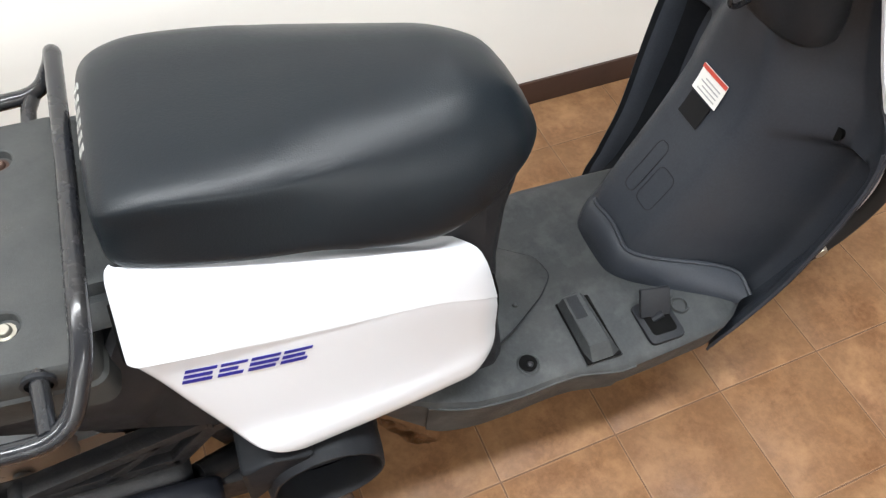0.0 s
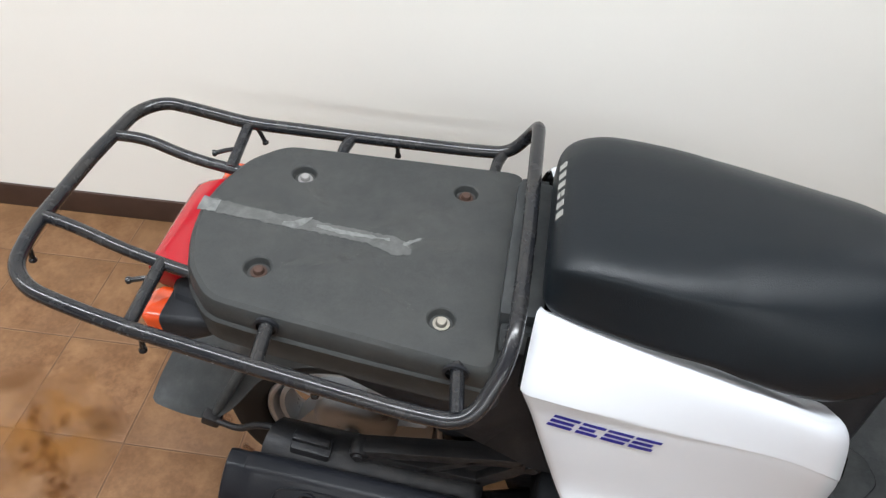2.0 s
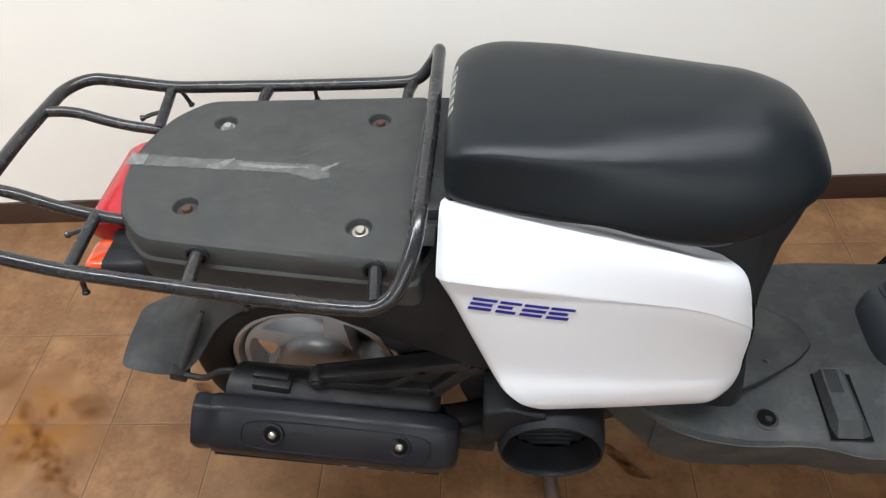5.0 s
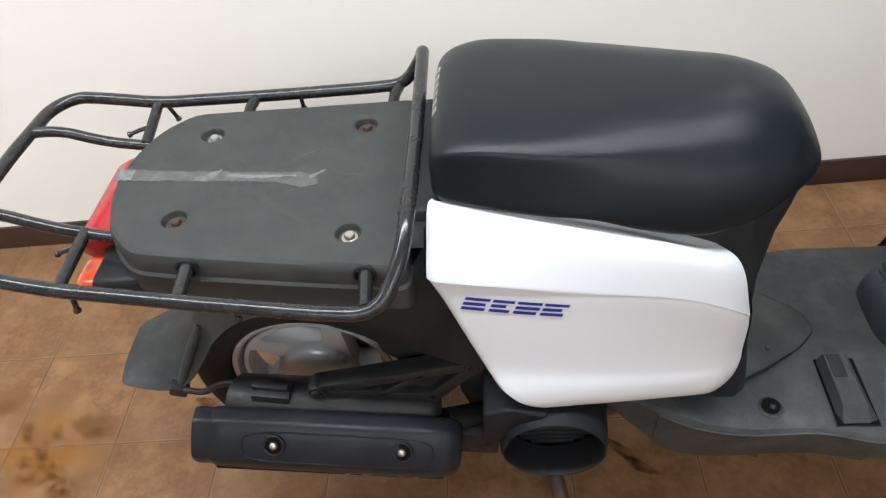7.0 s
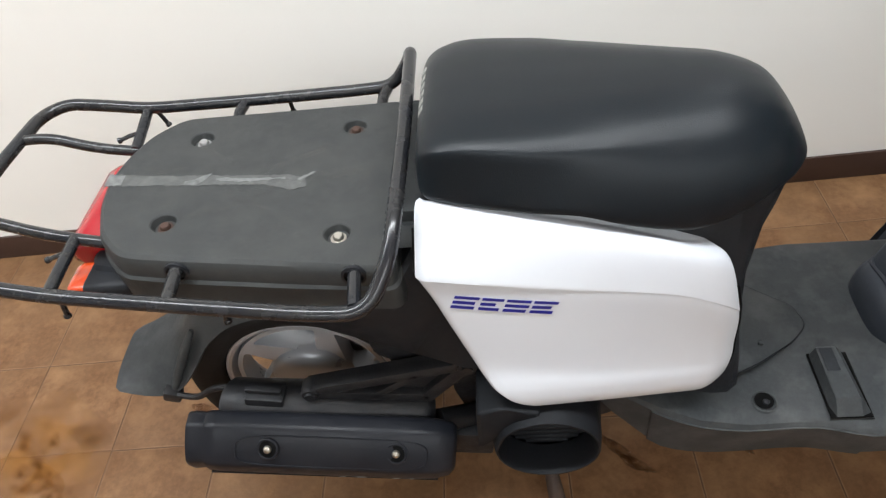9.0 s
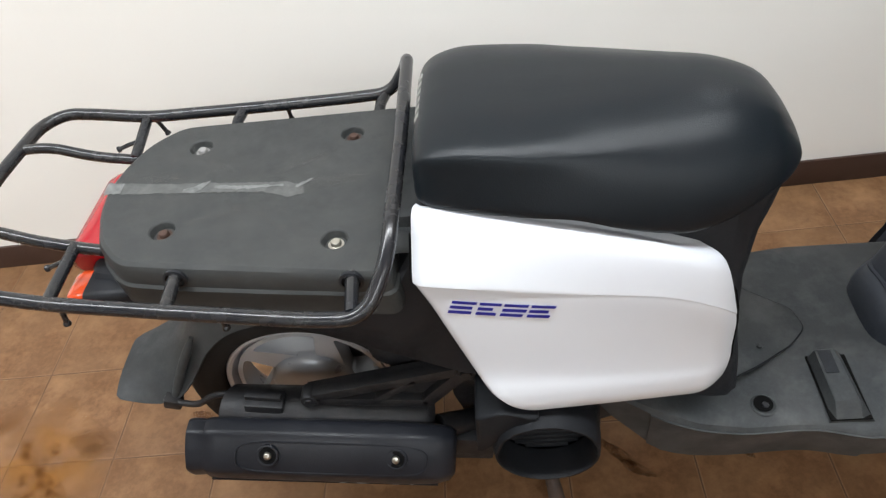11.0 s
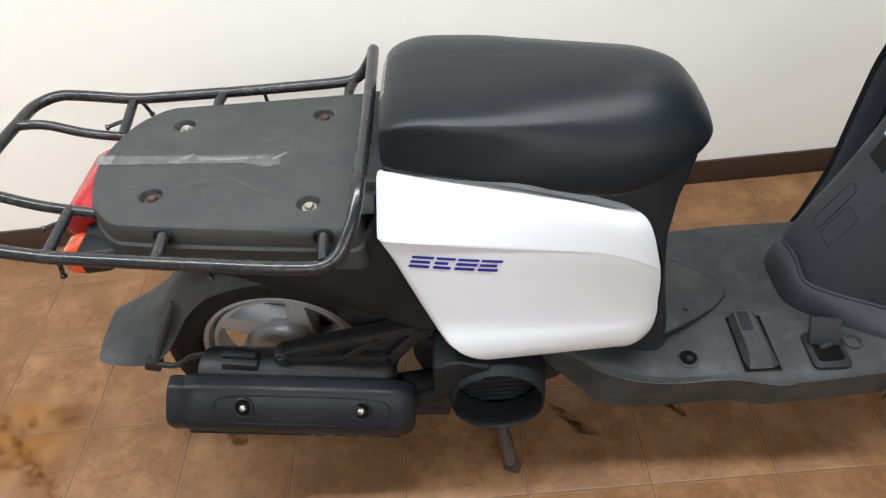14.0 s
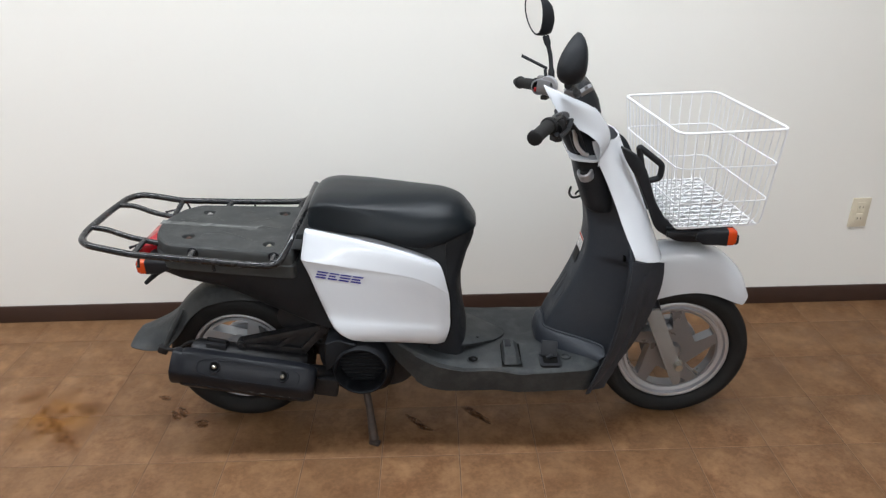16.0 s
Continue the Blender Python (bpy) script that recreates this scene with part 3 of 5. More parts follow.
# ---- black body below the deck and seat ----
def body_rings():
    rows = []
    for x, zt, zb, wt, wb in [(-0.385, 0.625, 0.585, 0.11, 0.09), (-0.375, 0.630, 0.570, 0.125, 0.11), (-0.30, 0.625, 0.545, 0.142, 0.125), (-0.18, 0.618, 0.520, 0.150, 0.132),
                              (-0.06, 0.608, 0.462, 0.158, 0.140), (0.03, 0.604, 0.425, 0.160, 0.150), (0.10, 0.69, 0.395, 0.100, 0.158),
                              (0.20, 0.69, 0.375, 0.108, 0.155), (0.32, 0.675, 0.340, 0.122, 0.150), (0.42, 0.655, 0.320, 0.120, 0.140), (0.455, 0.645, 0.31, 0.115, 0.13)]:
        rows.append([Vector((x, s * w, z)) for s, w, z in [(1, wt * 0.6, zt), (1, wt * 0.93, zt - 0.004), (1, wt, zt - 0.015), (1, (wt + wb) / 2 + 0.004, (zt + zb) / 2), (1, wb, zb + 0.012), (1, wb * 0.9, zb),
                                                           (-1, wb * 0.9, zb), (-1, wb, zb + 0.012), (-1, (wt + wb) / 2 + 0.004, (zt + zb) / 2), (-1, wt, zt - 0.015), (-1, wt * 0.93, zt - 0.004), (-1, wt * 0.6, zt)]])
    return rows


b = bm_new()
add_loft(b, body_rings())
part("rear_body", b, M_PLASTIC, scooter, "black plastic rear body", 45)
b = bm_new()      # bridge between deck and seat
add_box(b, (0.052, 0.235, 0.05), pose(0.054, 0, 0.657), 0.008)
for s in (-1, 1):
    add_box(b, (0.04, 0.035, 0.03), pose(0.052, s * 0.125, 0.652, s * 30, 0, 0), 0.006)
part("seat_bridge", b, M_GREY, scooter)

# front of the seat pedestal
def smooth_top(z):
    return max(0.0, min(1.0, (z - 0.52) / 0.10))


b = bm_new()
rings = []
for z, xf, w, xr in [(0.690, 0.500, 0.045, 0.40), (0.675, 0.525, 0.066, 0.40), (0.660, 0.530, 0.078, 0.40), (0.640, 0.528, 0.086, 0.40), (0.61, 0.518, 0.094, 0.40), (0.58, 0.506, 0.102, 0.40), (0.52, 0.490, 0.126, 0.40), (0.45, 0.489, 0.144, 0.40), (0.38, 0.496, 0.152, 0.40), (0.33, 0.504, 0.154, 0.40), (0.29, 0.508, 0.154, 0.40)]:
    half = [(xr, w + 0.030 * smooth_top(z)), (xf - 0.10, w + 0.022 * smooth_top(z)), (xf - 0.05, w), (xf - 0.028, w - 0.004), (xf - 0.010, w - 0.020), (xf, w - 0.05), (xf + 0.006, 0.03)]
    ring = [Vector((x, y, z)) for x, y in half] + [Vector((x, -y, z)) for x, y in reversed(half)]
    rings.append(ring)
add_loft(b, rings)
part("seat_pedestal", b, M_PLASTIC, scooter, "black plastic panel below the seat nose", 45)

# ---- luggage deck ----
def deck_z(x):
    return 0.648 - 0.065 * x


def deck_outline(grow=0.0):
    w = [(0.038, 0.179), (-0.10, 0.170), (-0.24, 0.159), (-0.316, 0.150), (-0.356, 0.108), (-0.377, 0.050), (-0.384, 0.0)]
    half = [(x - (grow if i > 3 else -grow if i == 0 else 0), y + grow) for i, (x, y) in enumerate(w)]
    half[-1] = (half[-1][0], 0.0)
    pts = [(x, -y) for x, y in half] + [(x, y) for x, y in reversed(half[:-1])]
    return rounded(pts, 0.020, 5)


DECK_BOLTS = [(-0.268, 0.091, M_FORK), (-0.271, -0.088, M_RUST), (-0.042, 0.111, M_RUST), (-0.038, -0.114, M_STEEL)]
b = bm_new()
out = deck_outline()
cx, cy = -0.18, 0.0
levels = [(-0.07, 0.005), (-0.036, 0.004), (-0.032, 0.000), (-0.012, -0.001), (-0.004, -0.005), (0.0, -0.011)]
rings = []
for dz, g in levels:
    ring = []
    for x, y in out:
        r = Vector((x - cx, y - cy))
        k = (r.length + g) / r.length
        px, py = cx + r.x * k, cy + r.y * k
        ring.append(Vector((px, py, deck_z(px) + dz)))
    rings.append(ring)
rows = add_loft(b, rings, True, False)
b.faces.new(rows[0])
edges = [b.edges.get((rows[-1][i], rows[-1][(i + 1) % len(out)])) for i in range(len(out))]
for bx, by, _ in DECK_BOLTS:
    cup = [[b.verts.new((bx + r * math.cos(2 * math.pi * k / 24), by + r * math.sin(2 * math.pi * k / 24), deck_z(bx + r * math.cos(2 * math.pi * k / 24)) + dz)) for k in range(24)]
           for r, dz in ((0.0185, 0.0), (0.0165, -0.0015), (0.0140, -0.010))]
    for lower, upper in zip(cup, cup[1:]):
        for k in range(24):
            b.faces.new((lower[k], lower[(k + 1) % 24], upper[(k + 1) % 24], upper[k]))
    b.faces.new(cup[-1])
    edges += [b.edges.get((cup[0][k], cup[0][(k + 1) % 24])) for k in range(24)]
bmesh.ops.triangle_fill(b, edges=edges, use_beauty=True)
deck = part("luggage_deck", b, M_DECK, scooter, "scuffed black plastic luggage deck", 28)
for bx, by, mat in DECK_BOLTS:
    b = bm_new()
    m = pose(bx, by, deck_z(bx) - 0.0095, 0, 3.7, 0) @ pose(0, 0, 0, 90)
    add_lathe(b, [(0.0001, 0.0062), (0.0055, 0.0062), (0.0068, 0.0048), (0.0072, 0.001), (0.0105, 0.0008), (0.0105, 0.0), (0.0001, 0.0)], m, 12)
    part("bolt", b, mat, deck, "rusty bolt" if mat == M_RUST else "zinc bolt")
# torn strip of dried glue: a dull film with paler, torn remains on it
def tape_piece(x0, x1, rows, lift, seed, mat, label):
    rnd = random.Random(seed)
    b = bm_new()
    n = max(8, int((x1 - x0) / 0.004))
    top, low = [], []
    for i in range(n + 1):
        t = i / n
        x = x0 + (x1 - x0) * t
        hi, lo = curve([(k, p) for k, p, _ in rows], t), curve([(k, p) for k, _, p in rows], t)
        top.append(Vector((x + rnd.uniform(-0.001, 0.001), hi + rnd.uniform(-0.0016, 0.0016), deck_z(x) + lift)))
        low.append(Vector((x + rnd.uniform(-0.001, 0.001), min(hi - 0.001, lo + rnd.uniform(-0.0016, 0.0016)), deck_z(x) + lift)))
    add_shell(b, [top, low], 0.0004)
    return part("glue_strip", b, mat, deck, label)


tape_piece(-0.380, -0.094, [(0, 0.014, -0.012), (0.25, 0.008, -0.013), (0.5, 0.006, -0.015), (0.8, 0.003, -0.017), (0.92, 0.002, -0.028), (1, -0.006, -0.024)], 0.0006, 4, M_TAPE, "torn strip of dull dried glue")
tape_piece(-0.381, -0.356, [(0, 0.013, -0.011), (1, 0.010, -0.012)], 0.0010, 5, M_TAPE_PALE, "pale end of the glue strip")
tape_piece(-0.266, -0.232, [(0, -0.007, -0.012), (0.4, -0.002, -0.016), (0.75, 0.006, -0.008), (1, 0.010, 0.005)], 0.0010, 6, M_TAPE_PALE, "pale torn flake of glue")
tape_piece(-0.222, -0.125, [(0, 0.000, -0.005), (0.3, -0.002, -0.010), (0.6, -0.003, -0.009), (1, -0.003, -0.006)], 0.0010, 7, M_TAPE_PALE, "pale torn flake of glue")
tape_piece(-0.106, -0.086, [(0, -0.004, -0.010), (0.5, 0.002, -0.006), (1, 0.008, 0.004)], 0.0010, 8, M_TAPE_PALE, "pale torn flake of glue")


for x, y, w, h, turn, seed in [(-0.245, 0.060, 0.060, 0.008, -38, 31), (-0.105, 0.045, 0.075, 0.009, 34, 32), (-0.130, -0.075, 0.085, 0.008, -30, 33), (-0.060, 0.000, 0.055, 0.016, 12, 34), (-0.200, -0.060, 0.060, 0.010, 24, 35), (-0.310, 0.020, 0.040, 0.014, 8, 36)]:
    rnd = random.Random(seed)
    b = bm_new()
    vs = []
    for k in range(24):
        a = 2 * math.pi * k / 24
        rr = 1 + rnd.uniform(-0.12, 0.12)
        vs.append(b.verts.new((w * rr * math.cos(a), h * rr * math.sin(a), 0)))
    b.faces.new(vs)
    ob = part("scuff_mark", b, M_SCUFF, deck, "faint pale scuff")
    ob.matrix_local = pose(x, y, deck_z(x) + 0.0010) @ pose(0, 0, 0, 0, math.degrees(math.atan(0.065)), 0) @ pose(0, 0, 0, 0, 0, turn)

# ---- tubular rack ----
rack = new("rear_rack")
rack.parent = scooter
R = 0.0095
rail = {}
rail[-1] = [(0.050, -0.155, 0.712), (0.044, -0.195, 0.690), (0.016, -0.244, 0.646), (-0.05, -0.243, 0.649), (-0.20, -0.227, 0.657), (-0.385, -0.203, 0.664), (-0.447, -0.197, 0.676), (-0.508, -0.185, 0.684)]
rail[1] = [(0.046, 0.198, 0.716), (0.036, 0.210, 0.690), (0.008, 0.209, 0.652), (-0.05, 0.205, 0.652), (-0.20, 0.197, 0.657), (-0.385, 0.184, 0.668), (-0.447, 0.180, 0.683), (-0.508, 0.180, 0.692)]
b = bm_new()
loop = [Vector(p) for p in rail[-1]] + [Vector((-0.540, -0.158, 0.687)), Vector((-0.551, -0.100, 0.690)), Vector((-0.550, 0.035, 0.691)), Vector((-0.538, 0.148, 0.693))] + [Vector(p) for p in reversed(rail[1])]
add_tube(b, filleted([(0.050, 0.0, 0.714)] + [tuple(p) for p in loop] + [(0.050, 0.0, 0.714)], 0.035, 6), R, 12, caps=False)
part("loop_tube", b, M_RACK, rack, "gloss black rack tube with chipped paint")
for s in (-1, 1):
    b = bm_new()
    add_tube(b, filleted([(-0.546, s * (0.078 if s < 0 else 0.092), 0.691), (-0.500, s * (0.087 if s < 0 else 0.095), 0.689), (-0.440, s * (0.094 if s < 0 else 0.099), 0.668 if s < 0 else 0.660), (-0.36, s * 0.102, 0.652 if s < 0 else 0.642), (-0.30, s * 0.102, 0.640 if s < 0 else 0.632)], 0.03), R * 0.85, 10)
    part("inner_tube", b, M_RACK, rack)
    b = bm_new()
    add_tube(b, [(-0.383, s * (0.203 if s < 0 else 0.184), 0.664 if s < 0 else 0.668), (-0.392 if s < 0 else -0.382, s * 0.098, 0.660 if s < 0 else 0.651)], R * 0.85, 10)
    part("cross_tube", b, M_RACK, rack)
    for px, y0, y1 in [(-0.226, 0.150, 0.226 if s < 0 else 0.197), (0.0, 0.168, 0.240 if s < 0 else 0.207)]:
        b = bm_new()
        add_tube(b, [(px - 0.010, s * y0, 0.640 - 0.03 * px), (px - 0.007, s * (y0 + 0.02), 0.648 - 0.03 * px), (px, s * y1, 0.652 - 0.03 * px)], R * 0.9, 10)
        part("stay", b, M_RACK, rack)
        if s > 0:
            continue
        b = bm_new()
        add_lathe(b, [(0.010, 0), (0.0145, 0.003), (0.0155, 0.008), (0.012, 0.009)], pose(px - 0.010, s * (y0 + 0.006), 0.642 - 0.03 * px, 0, 0, 0 if s > 0 else 180), 16)
        part("grommet", b, M_PLASTIC, rack)
for tip, root_ in [((-0.416, 0.123, 0.654), (-0.386, 0.134, 0.658)), ((-0.363, 0.183, 0.636), (-0.372, 0.183, 0.664)), ((-0.160, 0.201, 0.628), (-0.160, 0.199, 0.654)),
                   ((-0.424, -0.126, 0.650), (-0.388, -0.124, 0.660)), ((-0.552, -0.121, 0.656), (-0.546, -0.119, 0.688)), ((-0.371, -0.208, 0.632), (-0.366, -0.205, 0.662)), ((-0.160, -0.228, 0.628), (-0.160, -0.226, 0.652))]:
    b = bm_new()
    p, q = Vector(tip), Vector(root_)
    way = (p - q).normalized()
    add_tube(b, [q, q.lerp(p, 0.5) + Vector((0, 0, 0.001)), p], 0.0034, 8)
    add_tube(b, [p - way * 0.003, p - way * 0.001, p + way * 0.002, p + way * 0.003], [0.0034, 0.0050, 0.0050, 0.0036], 10)
    part("hook_peg", b, M_RACK, rack)

# ---- tail light and rear signals ----
b = bm_new()
rings = []
for x, zt, zb, w in [(-0.340, 0.645, 0.596, 0.093), (-0.388, 0.641, 0.596, 0.092), (-0.412, 0.635, 0.597, 0.089), (-0.427, 0.630, 0.599, 0.083), (-0.433, 0.624, 0.604, 0.074)]:
    o = rounded([(-w, zb), (w, zb), (w, zt), (-w, zt)], 0.008, 3)
    rings.append([Vector((x, y, z)) for y, z in o])
add_loft(b, rings)
part("tail_light", b, M_RED, scooter, "glossy red tail light lens", 40)
for s in (-1, 1):
    b = bm_new()
    rings = []
    for x, g in [(-0.383, 0.0), (-0.399, 0.0), (-0.408, -0.003), (-0.413, -0.009)]:
        o = rounded([(-0.024 - g, -0.021 - g), (0.024 + g, -0.021 - g), (0.024 + g, 0.021 + g), (-0.024 - g, 0.021 + g)], 0.009, 3)
        rings.append([Vector((x, s * 0.126 + y * 1.12, 0.598 + z)) for y, z in o])
    add_loft(b, rings)
    sig = part("rear_signal", b, M_ORANGE, scooter, "orange rear turn signal lens", 40)
    b = bm_new()
    rings = []
    for x, g in [(-0.3825, 0.001), (-0.35, 0.0), (-0.325, -0.006), (-0.305, -0.014)]:
        o = rounded([(-0.024 - g, -0.021 - g), (0.024 + g, -0.021 - g), (0.024 + g, 0.021 + g), (-0.024 - g, 0.021 + g)], 0.009, 3)
        rings.append([Vector((x, s * 0.126 + y * 1.12, 0.598 + z)) for y, z in o])
    add_loft(b, rings)
    part("signal_housing", b, M_PLASTIC, sig, "black housing")
b = bm_new()
add_box(b, (0.10, 0.09, 0.05), pose(-0.36, 0, 0.555, 0, 12, 0), 0.008)
add_tube(b, [(-0.380, -0.045, 0.545), (-0.405, -0.050, 0.530), (-0.440, -0.056, 0.500)], [0.011, 0.009, 0.006], 10)
add_tube(b, [(-0.380, 0.045, 0.545), (-0.405, 0.050, 0.530), (-0.440, 0.056, 0.500)], [0.011, 0.009, 0.006], 10)
part("plate_bracket", b, M_PLASTIC, scooter, "black plate bracket under the tail light")

# ---- rear mudguard ----
b = bm_new()
rings = []
path = cr([(0.00, 0.445), (-0.08, 0.475), (-0.18, 0.487), (-0.28, 0.470), (-0.345, 0.428), (-0.392, 0.374), (-0.436, 0.345), (-0.480, 0.326), (-0.514, 0.314)], 33)
for i, p in enumerate(path):
    t = i / 32
    tan = (path[min(i + 1, 32)] - path[max(i - 1, 0)]).normalized()
    nrm = Vector((tan.y, -tan.x))
    if nrm.y < 0 and i < 8:
        nrm = -nrm
    nrm = Vector((tan.y, -tan.x)) if Vector((tan.y, -tan.x)).dot(Vector((p.x, p.y)) - Vector((-0.195, 0.226))) > 0 else Vector((-tan.y, tan.x))
    w = curve([(0, 0.072), (0.3, 0.075), (0.55, 0.086), (0.66, 0.106), (0.74, 0.112), (0.90, 0.106), (0.97, 0.102), (1, 0.094)], t)
    d = curve([(0, 0.030), (0.3, 0.040), (0.6, 0.046), (0.72, 0.052), (0.85, 0.034), (0.94, 0.017), (1, 0.009)], t)
    ring = []
    for k in range(13):
        a = -1 + k / 6
        off = -d * abs(a) ** 3.2
        far = 1.0 if a < 0 else 1 - 0.65 * max(0.0, (t - 0.62) / 0.38)
        ring.append(Vector((p.x + nrm.x * off, w * a * far, p.y + nrm.y * off)))
    rings.append(ring)
add_shell(b, rings, 0.004)
guard = part("rear_mudguard", b, M_GREY, scooter, "faded black plastic rear mudguard with flap", 40)
b = bm_new()
add_tube(b, cr([(-0.338, -0.070, 0.418), (-0.360, -0.086, 0.381), (-0.384, -0.098, 0.338), (-0.400, -0.105, 0.306)], 10), [0.004, 0.006, 0.0075, 0.008, 0.008, 0.008, 0.008, 0.0075, 0.007, 0.006], 14)
part("moulded_rib", b, M_GREY, guard)
b = bm_new()
add_tube(b, filleted([(-0.402, -0.112, 0.304), (-0.352, -0.124, 0.308), (-0.318, -0.126, 0.338), (-0.262, -0.130, 0.346), (-0.21, -0.132, 0.328)], 0.02), 0.0055, 8)
add_box(b, (0.030, 0.024, 0.024), pose(-0.404, -0.108, 0.302, 0, 20, 0), 0.006)
part("mudguard_stay", b, M_ENGINE, scooter, "thin dark steel stay")

# ---- exhaust ----
muffler = new("muffler")
muffler.parent = scooter
A, B = Vector((-0.345, -0.184, 0.303)), Vector((0.062, -0.172, 0.222))
ax = (B - A).normalized()
sideways = Vector((0, 1, 0)) - ax * ax.y
sideways.normalize()
upw = ax.cross(sideways)
if upw.z < 0:
    upw = -upw
L = (B - A).length


def muf(s, a, r, ky=0.92):
    """A point of the cover: s along it, a round it; the section is a softened hexagon."""
    c = A + ax * s
    d = (a - (math.pi - 0.68) + math.pi / 6) % (math.pi / 3) - math.pi / 6
    r *= 0.58 + 0.44 * math.cos(math.pi / 6) / math.cos(d)
    across = math.cos(a) * r * ky
    return c + sideways * (across * (0.30 if across > 0 else 1.0)) + upw * (math.sin(a) * r * (1.0 if math.sin(a) > 0 else 0.90))


b = bm_new()
prof = [(0.0, 0.050), (0.002, 0.058), (0.010, 0.061), (0.028, 0.059), (0.034, 0.0635), (0.05, 0.0648), (L * 0.5, 0.066), (L - 0.07, 0.067), (L - 0.03, 0.065), (L - 0.008, 0.058), (L, 0.048)]
add_loft(b, [[muf(s, 2 * math.pi * k / 72, r) for k in range(72)] for s, r in prof])
part("muffler_cover", b, M_MUFFLER, muffler, "matt black muffler cover", 42)
b = bm_new()
loop = []
for k in range(48):
    q = 2 * math.pi * k / 48
    cs, sn = math.cos(q), math.sin(q)
    ss = L * 0.54 + math.copysign(abs(cs) ** 0.35, cs) * 0.145
    aa = math.pi - 0.62 - math.copysign(abs(sn) ** 0.5, sn) * 0.40
    loop.append(muf(ss, aa, 0.0656))
add_tube(b, loop, 0.0016, 6, loop=True)
part("moulded_edge", b, M_MUFFLER, muffler)
for s in (0.128, 0.322):
    b = bm_new()
    c = muf(s, math.pi - 0.68, 0.0668)
    m = Matrix.Translation(c) @ pose(0, 0, 0, -38, 0, 0) @ pose(0, 0, 0, 0, 0, 180)
    add_lathe(b, [(0.0180, -0.003), (0.0172, 0.0006), (0.0155, 0.0016), (0.0138, 0.0012), (0.0128, -0.001)], m, 28)
    part("bolt_collar", b, M_MUFFLER, muffler)
    b = bm_new()
    add_lathe(b, [(0.0001, 0.0004), (0.0134, 0.0004), (0.0134, -0.002), (0.0001, -0.002)], m, 24)
    part("recess_floor", b, M_DARK, muffler)
    b = bm_new()
    add_lathe(b, [(0.0001, 0.0058), (0.004, 0.0050), (0.0060, 0.003), (0.0064, 0.0), (0.0001, 0.0)], m, 16)
    part("bolt", b, M_STEEL, muffler, "bright dome bolt")
b = bm_new()      # rolled lower lip of the cover, scraped bright in places
add_tube(b, [muf(0.035 + (L - 0.060) * i / 20, math.pi + 0.50, 0.0655) for i in range(21)], 0.0022, 8)
part("lower_lip", b, M_MUFFLER, muffler)
for s, w in ((0.235, 0.010), (0.262, 0.016), (0.318, 0.012), (0.345, 0.007)):
    b = bm_new()
    add_tube(b, [muf(s + w * i / 3, math.pi + 0.42, 0.0668) for i in range(4)], [0.0003, 0.0008, 0.0007, 0.0003], 6)
    part("scrape_mark", b, M_FORK, muffler, "small bare scrape")
b = bm_new()
add_tube(b, cr([(-0.29, -0.140, 0.310), (-0.26, -0.140, 0.306), (-0.02, -0.130, 0.262), (0.03, -0.126, 0.252)], 10), [0.032, 0.042, 0.044, 0.044, 0.044, 0.044, 0.044, 0.044, 0.042, 0.032], 20)
part("silencer_can", b, M_ENGINE, muffler)
b = bm_new()
add_box(b, (0.060, 0.034, 0.036), pose(-0.224, -0.146, 0.334, 0, 12, 0), 0.004)
add_box(b, (0.056, 0.012, 0.010), pose(-0.222, -0.146, 0.356, 0, 12, 0), 0.003)
part("clamp", b, M_ENGINE, muffler)
b = bm_new()
add_tube(b, filleted([(0.04, -0.150, 0.252), (0.09, -0.125, 0.225), (0.14, -0.10, 0.20), (0.20, -0.07, 0.20)], 0.03), 0.020, 14)
add_box(b, (0.085, 0.03, 0.060), pose(0.082, -0.150, 0.198, 0, 8, 0), 0.006)
part("exhaust_pipe", b, M_ENGINE, muffler)

# ---- engine ----
engine = new("engine")
engine.parent = scooter
b = bm_new()
add_prism(b, rounded([(0.09, 0.17), (0.16, 0.135), (0.32, 0.17), (0.38, 0.24), (0.34, 0.34), (0.24, 0.39), (0.10, 0.38), (0.06, 0.28)], 0.03), -0.10, 0.12, 0.01)
add_prism(b, rounded([(-0.24, 0.19), (0.12, 0.15), (0.12, 0.33), (-0.10, 0.32), (-0.24, 0.27)], 0.03), 0.07, 0.15, 0.01)
part("crankcase", b, M_ENGINE, engine, "dirty black engine casing")
b = bm_new()
add_prism(b, rounded([(-0.050, 0.410), (-0.030, 0.372), (0.060, 0.352), (0.105, 0.365), (0.110, 0.450), (-0.020, 0.470)], 0.014, 4), -0.112, -0.066, 0.006)
part("air_box", b, M_ENGINE, engine, "dusty black air box")
FC = Vector((0.209, 0, 0.303))
b = bm_new()
flange = rounded([(0.122, 0.190), (0.20, 0.168), (0.283, 0.190), (0.298, 0.26), (0.285, 0.345), (0.22, 0.400), (0.122, 0.390), (0.106, 0.28)], 0.03, 5)
rings = []
for y, k, r in [(-0.085, 0.0, 0.08), (-0.146, 0.0, 0.08), (-0.158, 0.10, 0.08), (-0.176, 0.55, 0.081), (-0.216, 0.96, 0.079), (-0.232, 1.0, 0.0770), (-0.236, 1.0, 0.0750), (-0.2362, 1.0, 0.0725), (-0.232, 1.0, 0.0708), (-0.190, 1.0, 0.0660)]:
    ring = []
    for x, z in flange:
        a = math.atan2(z - FC.z, x - FC.x)
        ring.append(Vector((x + (FC.x + r * math.cos(a) - x) * k, y, z + (FC.z + r * math.sin(a) - z) * k)))
    rings.append(ring)
add_loft(b, rings, True, False)
